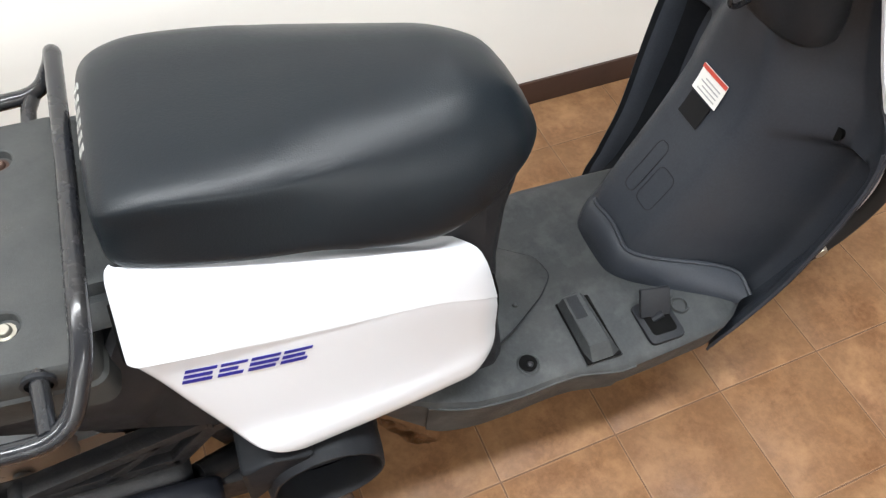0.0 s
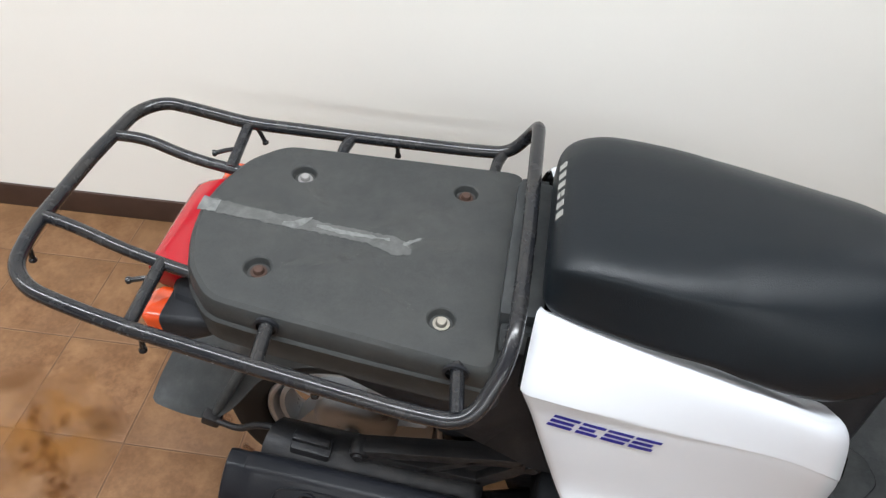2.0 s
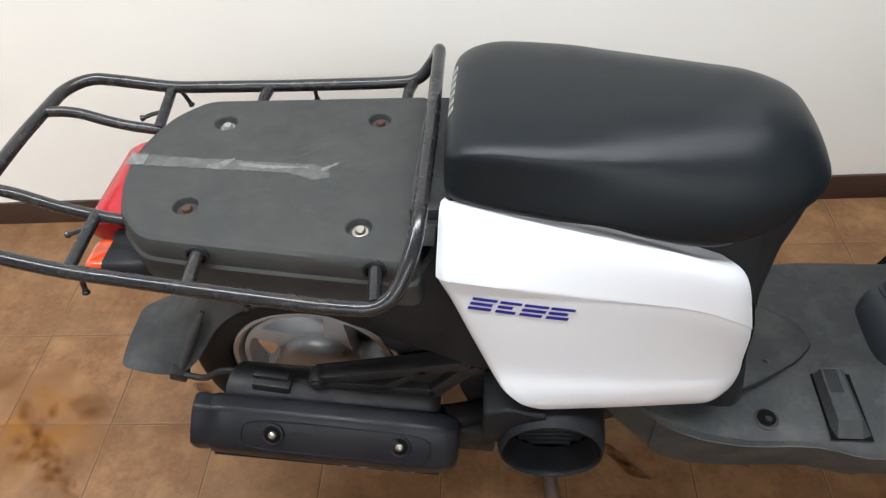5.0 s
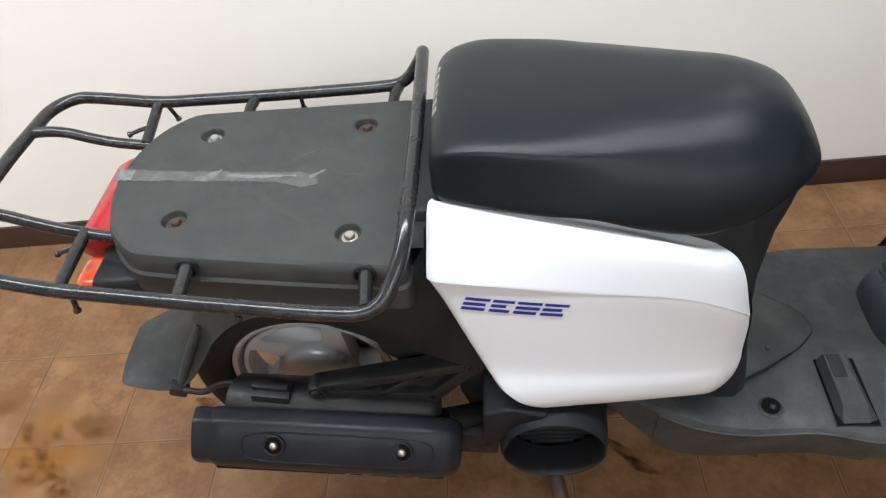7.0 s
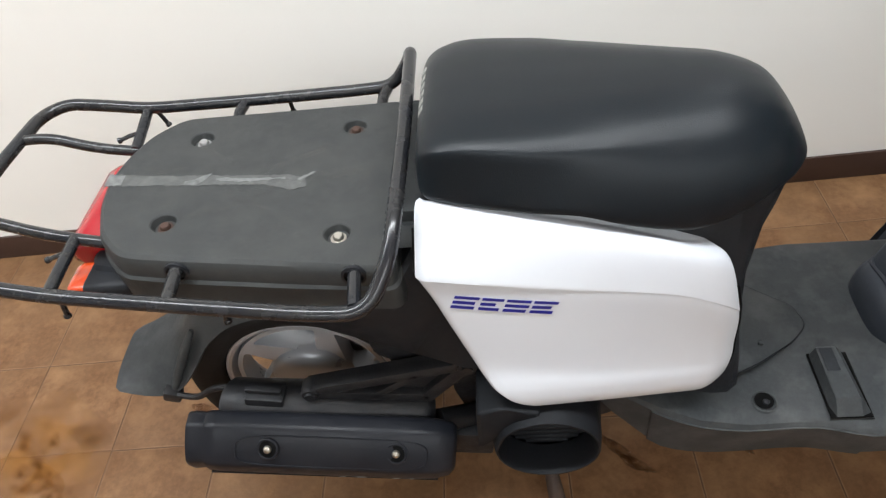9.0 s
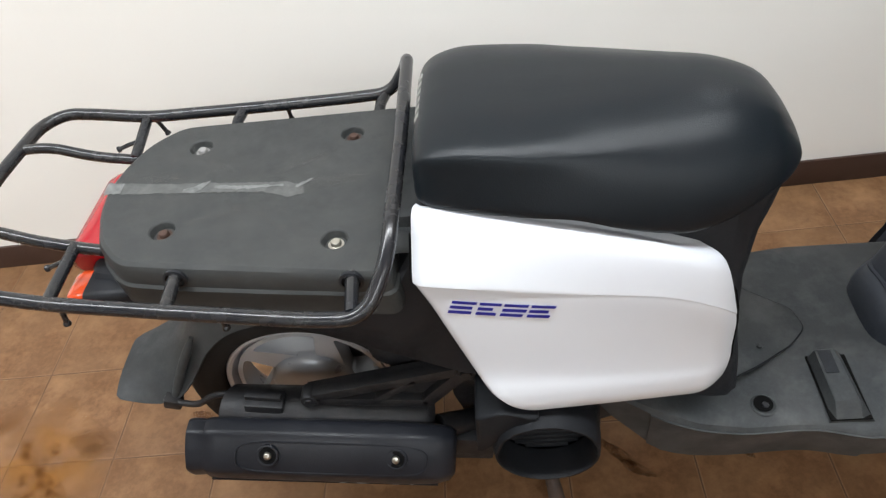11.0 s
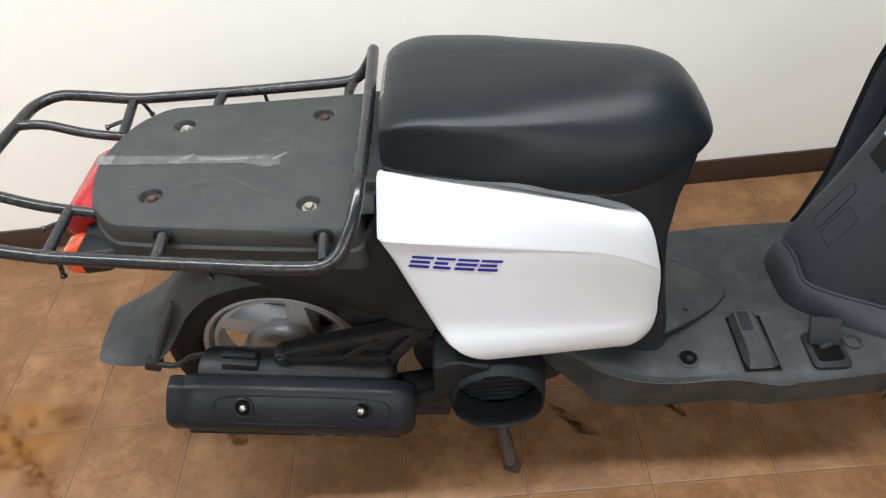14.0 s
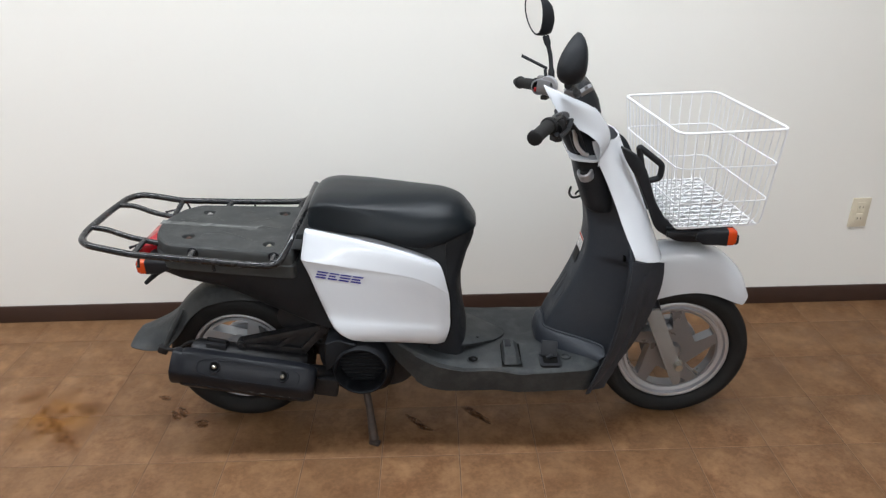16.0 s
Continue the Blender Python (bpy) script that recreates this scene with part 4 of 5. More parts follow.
fan = part("fan_cover", b, M_DUCT, engine, "black plastic fan cover with a round slatted mouth", 35)
b = bm_new()
add_lathe(b, [(0.0001, -0.186), (0.066, -0.186), (0.066, -0.180), (0.0001, -0.180)], Matrix.Translation(FC), 32)
part("fan_back", b, M_DUCT, fan)
for k in range(10):
    h = -0.056 + k * 0.0125
    w = math.sqrt(0.065 ** 2 - h * h)
    b = bm_new()
    add_box(b, (2 * w, 0.006, 0.0085), pose(FC.x, -0.1870, FC.z + h, -8, 0, 0), 0.0022, 1)
    part("slat", b, M_DUCT, fan)
b = bm_new()      # shoulder that ties the mouth to the engine
add_prism(b, rounded([(0.108, 0.300), (0.128, 0.316), (0.146, 0.343), (0.170, 0.366), (0.199, 0.378), (0.202, 0.388), (0.150, 0.402), (0.112, 0.392)], 0.006, 3), -0.140, -0.226, 0.006)
part("shoulder", b, M_DUCT, fan)
for x, z in ((0.128, 0.305), (0.131, 0.252), (0.286, 0.265)):
    b = bm_new()
    add_lathe(b, [(0.0001, -0.006), (0.006, -0.005), (0.008, 0.0), (0.009, 0.012), (0.0001, 0.012)], pose(x, -0.166, z), 14)
    part("screw_lug", b, M_ENGINE, fan)
b = bm_new()
add_tube(b, [(0.06, -0.09, 0.31), (0.14, -0.09, 0.31)], 0.012, 10)
part("mount_pin", b, M_ENGINE, engine)
b = bm_new()
add_tube(b, cr([(0.05, -0.11, 0.40), (0.10, -0.12, 0.36), (0.12, -0.10, 0.31), (0.08, -0.09, 0.27)], 14), 0.007, 8)
part("hose", b, M_ENGINE, engine)
b = bm_new()
add_tube(b, cr([(0.10, -0.09, 0.43), (0.13, -0.11, 0.38), (0.10, -0.11, 0.33), (0.14, -0.09, 0.28)], 14), 0.005, 8)
part("hose", b, M_ENGINE, engine)
# swing bracket with its open triangle
b = bm_new()
add_prism(b, [(-0.155, 0.330), (0.032, 0.308), (0.112, 0.392), (0.104, 0.408), (-0.155, 0.354)], -0.136, -0.122)
bracket = part("muffler_bracket", b, M_ENGINE, engine, "black triangular muffler bracket")
for p, q, r in [((-0.150, 0.345), (0.100, 0.398), 0.010), ((-0.150, 0.340), (0.030, 0.318), 0.010), ((0.030, 0.318), (0.100, 0.395), 0.011), ((-0.05, 0.328), (0.02, 0.378), 0.007)]:
    b = bm_new()
    d = Vector((q[0] - p[0], 0, q[1] - p[1]))
    m = Matrix.Translation(((p[0] + q[0]) / 2, -0.140, (p[1] + q[1]) / 2)) @ pose(0, 0, 0, 0, -math.degrees(math.atan2(d.z, d.x)))
    add_box(b, (d.length + 0.012, 0.020, 2 * r), m, 0.004)
    part("rib", b, M_ENGINE, bracket)
for x, z, r in ((0.100, 0.396, 0.014), (-0.150, 0.343, 0.013)):
    b = bm_new()
    add_lathe(b, [(0.0001, -0.018), (r * 0.6, -0.018), (r * 0.65, -0.014), (r, -0.014), (r + 0.002, -0.010), (r + 0.002, 0.012), (0.0001, 0.012)], pose(x, -0.139, z), 20)
    part("boss", b, M_ENGINE, bracket)
b = bm_new()
add_tube(b, filleted([(0.16, 0.10, 0.15), (0.16, -0.10, 0.15)], 0.02), 0.014, 10)
for s in (-1, 1):
    add_tube(b, filleted([(0.196, s * 0.10, 0.16), (0.208, s * 0.128, 0.11), (0.224, s * 0.182, 0.016)], 0.03), [0.012] + [0.0115] * 7 + [0.015], 10)
    add_box(b, (0.034, 0.022, 0.012), pose(0.226, s * 0.186, 0.008, 0, 0, s * 20), 0.005)
part("centre_stand", b, M_STAND, scooter, "scraped, dusty brown-black centre stand")

# ---- footboard ----
b = bm_new()
rings = []
for x, zt, zb, w in [(0.235, 0.392, 0.380, 0.140), (0.255, 0.390, 0.358, 0.160), (0.31, 0.375, 0.292, 0.182), (0.37, 0.345, 0.228, 0.197), (0.43, 0.315, 0.206, 0.203), (0.50, 0.297, 0.203, 0.203), (0.56, 0.295, 0.202, 0.200),
                     (0.60, 0.295, 0.205, 0.201), (0.63, 0.294, 0.206, 0.207), (0.66, 0.291, 0.206, 0.214), (0.69, 0.290, 0.206, 0.214), (0.74, 0.291, 0.206, 0.212), (0.83, 0.293, 0.206, 0.206), (0.855, 0.294, 0.203, 0.203), (0.880, 0.294, 0.212, 0.190), (0.905, 0.296, 0.225, 0.170)]:
    h = zt - zb
    half = [(0.0, zt), (w - 0.050, zt), (w - 0.012, zt - 0.003), (w - 0.004, zt - 0.007), (w, zt - 0.15 * h), (w - 0.001, zt - 0.22 * h), (w - 0.010, zb + 0.03 * h), (w - 0.015, zb), (0, zb)]
    ring = [Vector((x, -y, z)) for y, z in half] + [Vector((x, y, z)) for y, z in reversed(half[1:-1])]
    rings.append([Vector((v.x, v.y * (0.76 if v.y > 0 else 1.0), v.z)) for v in ring])
add_loft(b, rings)
foot = part("footboard", b, M_GREY, scooter, "dusty faded grey plastic footboard", 32)
b = bm_new()      # rear length of the skirt, proud of the front length
rows = []
for j in range(6):
    f = j / 5
    row = []
    for i in range(15):
        x = 0.36 + (0.690 - 0.024 * f - 0.36) * i / 14
        w = curve([(0.31, 0.182), (0.37, 0.197), (0.43, 0.203), (0.50, 0.203), (0.56, 0.200), (0.60, 0.201), (0.63, 0.207), (0.66, 0.214), (0.69, 0.214)], x)
        zt = curve([(0.31, 0.375), (0.37, 0.345), (0.43, 0.315), (0.50, 0.297), (0.60, 0.295), (0.66, 0.291), (0.69, 0.290)], x)
        zb = curve([(0.31, 0.292), (0.37, 0.228), (0.43, 0.208), (0.50, 0.205), (0.66, 0.206), (0.69, 0.206)], x)
        top = zt - 0.16 * (zt - zb)
        row.append(Vector((x, -(w + 0.0022 - 0.0092 * f), top + (zb + 0.003 - top) * f)))
    rows.append(row)
add_shell(b, rows, 0.003)
part("side_skirt", b, M_GREY, foot)
for s in (-1,):
    b = bm_new()
    rings = []
    for y, g, h, e in [(0.086, 0.002, 0.315, 0), (0.089, 0.0, 0.318, 0), (0.178, 0.0, 0.318, 0.004), (0.196, 0.0, 0.299, 0.006)]:
        rings.append([Vector((x, s * y, z)) for x, z in [(0.612 + g, 0.290), (0.620 + g, h - 0.001), (0.622 + g, h), (0.648 - g + e, h), (0.651 - g + e, h - 0.002), (0.668 - g + e, 0.290)]])
    add_loft(b, rings)
    part("step_ridge", b, M_GREY, foot, "raised footrest ridge", 20)
    b = bm_new()
    add_box(b, (0.0570, 0.1115, 0.003), pose(0.6405, s * 0.1412, 0.2968), 0.001)
    part("ridge_gap", b, M_DARK, foot, "dark gap round the ridge")
    b = bm_new()
    add_box(b, (0.019, 0.040, 0.003), pose(0.6325, s * 0.111, 0.3178), 0.001)
    part("ridge_inset", b, M_PLASTIC, foot, "worn glossy black inset")
    if s > 0:
        continue
    b = bm_new()
    add_lathe(b, [(0.0001, 0.0008), (0.0135, 0.0008), (0.0135, 0), (0.0001, 0)], pose(0.529, s * 0.164, 0.297, 90), 24)
    part("screw_hole", b, M_DARK, foot, "round screw hole")
    b = bm_new()
    add_lathe(b, [(0.0001, 0.004), (0.004, 0.0036), (0.0052, 0.002), (0.0052, 0.0), (0.0001, 0.0)], pose(0.531, s * 0.167, 0.2965, 90), 12)
    part("screw", b, M_ENGINE, foot, "dull screw head")
    b = bm_new()
    add_lathe(b, [(0.0145, 0.0), (0.016, 0.0016), (0.0185, 0.0)], pose(0.529, s * 0.166, 0.2965, 90), 24)
    part("hole_rim", b, M_GREY, foot)
    b = bm_new()
    add_lathe(b, [(0.010, 0.0), (0.0115, 0.004), (0.0145, 0.004), (0.016, 0.0)], pose(0.800, s * 0.150, 0.2935, 90), 20)
    part("round_cap", b, M_GREY, foot)
# open fuel-lid well on the scooter's right
b = bm_new()
add_prism(b, rounded([(0.722, -0.200), (0.782, -0.200), (0.782, -0.128), (0.722, -0.128)], 0.010), 0.290, 0.2965, 0.0015, "xy")
part("well_frame", b, M_PLASTIC, foot)
b = bm_new()
add_prism(b, rounded([(0.732, -0.188), (0.774, -0.188), (0.774, -0.138), (0.732, -0.138)], 0.008), 0.2955, 0.2972, 0.0, "xy")
part("well_hole", b, M_DARK, foot, "dark open well")
b = bm_new()
add_box(b, (0.048, 0.046, 0.009), pose(0.752, -0.142, 0.317, 52, 0, -10), 0.003)
add_tube(b, [(0.744, -0.160, 0.296), (0.760, -0.160, 0.306)], 0.006, 8)
part("well_lid", b, M_PLASTIC, foot, "small hinged lid standing open")
# battery lid before the pedestal
b = bm_new()
plan = rounded([(0.465, -0.149), (0.533, -0.109), (0.598, -0.063), (0.629, -0.030), (0.618, 0.012), (0.554, 0.046), (0.465, 0.088)], 0.014, 5)


def lid_z(x):
    return 0.297 + max(0.0, 0.60 - x) * 0.24


rings = []
for k, dz in [(1.0, -0.006), (1.0, 0.0016), (0.975, 0.0030), (0.5, 0.0045), (0.05, 0.005)]:
    rings.append([Vector((0.53 + (x - 0.53) * k, -0.020 + (y + 0.020) * k, lid_z(0.53 + (x - 0.53) * k) + dz)) for x, y in plan])
add_loft(b, rings)
part("battery_lid", b, M_GREY, foot, "low grey lid before the seat pedestal")
b = bm_new()
add_tube(b, [Vector((x, y, lid_z(x) + 0.0005)) for x, y in plan if x > 0.47], 0.0015, 6)
part("lid_gap", b, M_DUCT, foot, "dark gap round the lid")
b = bm_new()
add_lathe(b, [(0.0001, 0.002), (0.004, 0.0012), (0.0045, -0.002)], pose(0.545, -0.075, lid_z(0.545) + 0.0075, 90), 12)
part("lid_screw", b, M_GREY, foot)

# ---- leg shield ----
XC = [(0.20, 0.72), (0.29, 0.735), (0.34, 0.752), (0.38, 0.770), (0.45, 0.806), (0.52, 0.838), (0.58, 0.858), (0.64, 0.865), (0.70, 0.858), (0.75, 0.846), (0.80, 0.832), (0.84, 0.828), (0.88, 0.84)]
XE = [(0.20, 0.862), (0.25, 0.882), (0.35, 0.914), (0.45, 0.932), (0.55, 0.945), (0.62, 0.950), (0.68, 0.940), (0.76, 0.918), (0.84, 0.895), (0.88, 0.885)]
WE = [(0.20, 0.200), (0.28, 0.205), (0.40, 0.210), (0.50, 0.210), (0.57, 0.207), (0.62, 0.198), (0.645, 0.186), (0.68, 0.159), (0.74, 0.134), (0.80, 0.117), (0.88, 0.102)]


def smooth(a, b, v):
    t = max(0.0, min(1.0, (v - a) / (b - a)))
    return t * t * (3 - 2 * t)


def left_wider(z):
    return 1.12 + 0.13 * smooth(0.25, 0.60, z) - 0.13 * smooth(0.66, 0.74, z)


b = bm_new()
rows = []
zs = [0.20 + 0.68 * i / 85 for i in range(86)]
for z in zs:
    xc, xe, w = curve(XC, z), curve(XE, z), curve(WE, z)
    row = []
    for j in range(-30, 31):
        a = j / 30
        q = abs(a)
        s = min(1.0, max(0.0, (q - 0.22) / 0.5))
        s = s * s * (3 - 2 * s)
        x = xc + (xe + 0.012 - xc) * s
        x -= 0.014 * max(0, (q - 0.86) / 0.14) ** 1.5
        x += 0.006 * q * q
        x += 0.038 * (1 - smooth(0.572, 0.590, z)) * smooth(0.28, 0.74, q) * (1 - smooth(0.86, 0.95, q))      # knee pocket below a ledge
        x -= 0.018 * smooth(0.55, 1.0, a)
        row.append(Vector((x, w * a * (left_wider(z) if a > 0 else 1.0), z)))
    rows.append(row)
add_shell(b, rows, 0.005)
shield = part("inner_leg_shield", b, M_SHIELD, scooter, "dark grey inner leg shield, scuffed and dusty", 50)
# outer flanks, wrapping towards the front wheel
for s in (-1, 1):
    b = bm_new()
    rows = []
    for i in range(25):
        z = 0.195 + (0.628 - 0.195) * i / 24
        xi, yi = curve(XE, z) - (0.022 if s > 0 else 0.004), (curve(WE, z) + 0.001) * (left_wider(z) if s > 0 else 1.0)
        zf = 0.190 + (0.578 - 0.190) * i / 24
        xf = curve([(0.19, 0.900), (0.25, 0.956), (0.32, 0.998), (0.40, 1.033), (0.48, 1.058), (0.54, 1.067), (0.58, 1.066)], zf)
        yf = curve([(0.19, 0.135), (0.30, 0.128), (0.40, 0.124), (0.50, 0.120), (0.58, 0.112)], zf)
        row = []
        for j in range(9):
            t = j / 8
            bulge = 0.012 * math.sin(math.pi * min(1, t * 1.3))
            row.append(Vector((xi + (xf - xi) * t, s * (yi + (yf - yi) * t + bulge), z + (zf - z) * t)))
        rows.append(row)
    add_shell(b, rows, 0.004)
    # the left flank is coloured darker than the right one
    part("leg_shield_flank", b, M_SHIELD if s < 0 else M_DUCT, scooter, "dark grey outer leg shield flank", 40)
# small fittings of the shield
def shield_x(y, z):
    xc, xe, w = curve(XC, z), curve(XE, z), curve(WE, z)
    q = abs(y) / w
    s = min(1.0, max(0.0, (q - 0.22) / 0.5))
    s = s * s * (3 - 2 * s)
    return xc + (xe + 0.012 - xc) * s + 0.006 * q * q - 0.014 * max(0, (q - 0.86) / 0.14) ** 1.5


b = bm_new()      # base collar of the leg shield on the footboard
rows = []
for i in range(9):
    t = i / 8
    row = []
    for j in range(-20, 21):
        y = 0.178 * j / 20
        n = abs(j) / 20
        x0 = curve([(0.0, 0.718), (0.28, 0.722), (0.45, 0.746), (0.62, 0.790), (0.80, 0.840), (1.0, 0.890)], n)
        zt = 0.350 - 0.042 * n ** 1.3
        x1 = shield_x(y, zt) - 0.006
        k = 1 - (1 - t) ** 2.2
        row.append(Vector((x0 + (x1 - x0) * t ** 1.6, y, 0.290 + (zt - 0.290) * k)))
    rows.append(row)
add_shell(b, rows, 0.004)
collar_top = [p.copy() for p in rows[-1]]
part("shield_collar", b, M_SHIELD, scooter, "grey moulded collar on the footboard", 50)
b = bm_new()
add_tube(b, [p + Vector((-0.004, 0, 0.001)) for p in collar_top], 0.0035, 8)
part("collar_rib", b, M_SHIELD, scooter, "worn rib where the leg shield meets the footboard")


def shield_groove(y0, y1, z0, z1, name):
    bb = bm_new()
    loop_ = rounded([(y0, z0), (y1, z0), (y1, z1), (y0, z1)], 0.012, 4)
    add_tube(bb, [Vector((shield_x(y, zz) - 0.0052, y, zz)) for y, zz in loop_], 0.0010, 6, loop=True)
    return part(name, bb, M_PLASTIC, shield)


def shield_patch(y0, y1, z0, z1, lift, mat, name, label, n=6):
    bb = bm_new()
    rows_ = []
    for i in range(n + 1):
        z = z0 + (z1 - z0) * i / n
        rows_.append([Vector((shield_x(y0 + (y1 - y0) * j / n, z) - lift, y0 + (y1 - y0) * j / n, z)) for j in range(n + 1)])
    add_shell(bb, rows_, 0.0008)
    return part(name, bb, mat, shield, label)


shield_patch(-0.010, 0.046, 0.568, 0.608, 0.0075, M_STICKER, "sticker", "white warning sticker with a red strip")
shield_patch(-0.010, 0.046, 0.602, 0.608, 0.009, M_STICKRED, "sticker_strip", "red strip")
for k in range(4):
    shield_patch(-0.004, 0.036 - 0.006 * (k % 2), 0.574 + k * 0.0060, 0.5755 + k * 0.0060, 0.009, M_INK, "print_line", "grey print bar", 3)
shield_patch(-0.004, 0.042, 0.530, 0.565, 0.0075, M_STICKDARK, "sticker", "black square sticker")
shield_groove(0.010, 0.034, 0.400, 0.485, "moulded_groove")
shield_groove(-0.036, 0.002, 0.402, 0.462, "moulded_groove")
for s in (-1, 1):
    b = bm_new()
    add_lathe(b, [(0.0001, -0.004), (0.009, -0.003), (0.010, 0.004), (0.0001, 0.004)], Matrix.Translation((shield_x(s * 0.125, 0.600) - 0.004, s * 0.125, 0.600)) @ pose(0, 0, 0, 0, 0, 90), 16)
    part("screw", b, M_DARK, shield, "dark screw in a hole")
# steering neck with key cylinder and hook
b = bm_new()
rings = []
for z, x0, x1, w in [(0.716, 0.862, 0.93, 0.070), (0.720, 0.848, 0.93, 0.083), (0.728, 0.842, 0.93, 0.087), (0.75, 0.836, 0.93, 0.087), (0.79, 0.822, 0.92, 0.083), (0.83, 0.812, 0.915, 0.080), (0.86, 0.805, 0.90, 0.080), (0.90, 0.782, 0.88, 0.076), (0.94, 0.762, 0.86, 0.070), (0.98, 0.755, 0.85, 0.06)]:
    ring = []
    for k in range(24):
        a = 2 * math.pi * k / 24
        ring.append(Vector(((x0 + x1) / 2 + (x1 - x0) / 2 * math.copysign(abs(math.cos(a)) ** 0.7, math.cos(a)), w * math.copysign(abs(math.sin(a)) ** 0.7, math.sin(a)), z)))
    rings.append(ring)
add_loft(b, rings)
neck = part("steering_neck", b, M_PLASTIC, scooter, "dark grey plastic steering neck", 45)
b = bm_new()
m = Matrix.Translation((0.838, -0.068, 0.828)) @ pose(0, 0, 0, 0, 0, -48) @ pose(0, 0, 0, -55)
add_lathe(b, [(0.022, 0.010), (0.022, -0.012), (0.019, -0.015), (0.014, -0.012), (0.013, -0.008)], m, 24)
key = part("key_cylinder", b, M_RIM, neck, "silver ignition key cylinder")
b = bm_new()
add_lathe(b, [(0.0135, -0.006), (0.0135, -0.0105), (0.009, -0.0120), (0.0001, -0.0120)], m, 20)
add_box(b, (0.003, 0.002, 0.013), m @ pose(0, -0.0125, 0))
part("key_slot", b, M_ENGINE, key, "dark key slot")
b = bm_new()
add_tube(b, filleted([(0.850, 0.004, 0.740), (0.818, 0.004, 0.730), (0.806, 0.004, 0.745), (0.812, 0.004, 0.766)], 0.012), 0.0035, 8)
add_tube(b, filleted([(0.850, 0.004, 0.757), (0.832, 0.004, 0.753), (0.825, 0.004, 0.741)], 0.008), 0.003, 8)
part("bag_hook", b, M_RACK, neck, "black wire bag hook")

# ---- white front cover ----
b = bm_new()
rows = []
for i in range(29):
    z = 0.624 + (0.928 - 0.624) * i / 28
    xr = curve([(0.56, 0.984), (0.62, 0.966), (0.70, 0.934), (0.755, 0.913), (0.82, 0.886), (0.88, 0.858), (0.93, 0.842)], z)
    w = curve([(0.56, 0.180), (0.62, 0.189), (0.645, 0.182), (0.68, 0.162), (0.74, 0.138), (0.80, 0.121), (0.88, 0.106), (0.93, 0.101)], z)
    xf = 1.098 - (z - 0.56) * 0.46 + 0.003 * math.sin(math.pi * (z - 0.624) / 0.281)
    row = []
    for k in range(25):
        a = -math.pi / 2 + math.pi * k / 24
        c, s = math.cos(a), math.sin(a)
        row.append(Vector((xr + (xf - xr) * abs(c) ** 0.85, w * math.copysign(abs(s) ** 0.8, s), z - 0.034 * (abs(c) ** 1.0) * (1 - i / 28))))
    rows.append(row)
add_shell(b, rows, 0.004)
part("front_cover", b, M_WHITE, scooter, "glossy white front cover", 40)

# ---- front mudguard ----
b = bm_new()
ridge = cr([(0.985, 0.545, 0), (1.06, 0.585, 0), (1.13, 0.594, 0), (1.20, 0.588, 0), (1.267, 0.558, 0), (1.322, 0.502, 0), (1.353, 0.432, 0)], 25)
lower = cr([(1.00, 0.400, 0), (1.06, 0.432, 0), (1.12, 0.450, 0), (1.18, 0.456, 0), (1.24, 0.446, 0), (1.30, 0.420, 0), (1.330, 0.405, 0)], 25)
rows = []
for i in range(25):
    t = i / 24
    w = 0.070 - 0.018 * t ** 3
    row = []
    for k in range(17):
        a = -1 + k / 8
        f = abs(a) ** 2.6
        p = ridge[i].lerp(lower[i], f)
        row.append(Vector((p.x, w * math.copysign(1 - (1 - abs(a)) ** 1.7, a), p.y)))
    rows.append(row)
add_shell(b, rows, 0.004)
part("front_mudguard", b, M_WHITE, scooter, "glossy white front mudguard", 40)

# ---- front fork arms ----
for s in (-1, 1):
    b = bm_new()
    outline = rounded([(1.034, 0.408), (1.078, 0.418), (1.160, 0.220), (1.166, 0.152), (1.146, 0.144), (1.108, 0.228)], 0.013, 4)
    add_prism(b, outline, s * 0.074, s * 0.094, 0.005)
    fork = part("fork_arm", b, M_FORK, scooter, "silver fork arm", 40)
    b = bm_new()
    add_lathe(b, [(0.0001, 0.020), (0.011, 0.020), (0.013, 0.014), (0.013, 0.0), (0.017, -0.002), (0.017, -0.02), (0.0001, -0.02)], Matrix.Translation((1.150, s * 0.092, 0.222)) @ pose(0, 0, 0, 0, 0, 0 if s > 0 else 180), 16)
    part("axle_nut", b, M_STEEL, fork, "zinc axle nut")
b = bm_new()
add_tube(b, [(1.02, 0, 0.50), (1.07, 0, 0.44)], 0.03, 12)
add_tube(b, filleted([(1.068, -0.075, 0.40), (1.06, 0, 0.46), (1.068, 0.075, 0.40)], 0.03), 0.018, 10)
part("fork_crown", b, M_ENGINE, scooter)

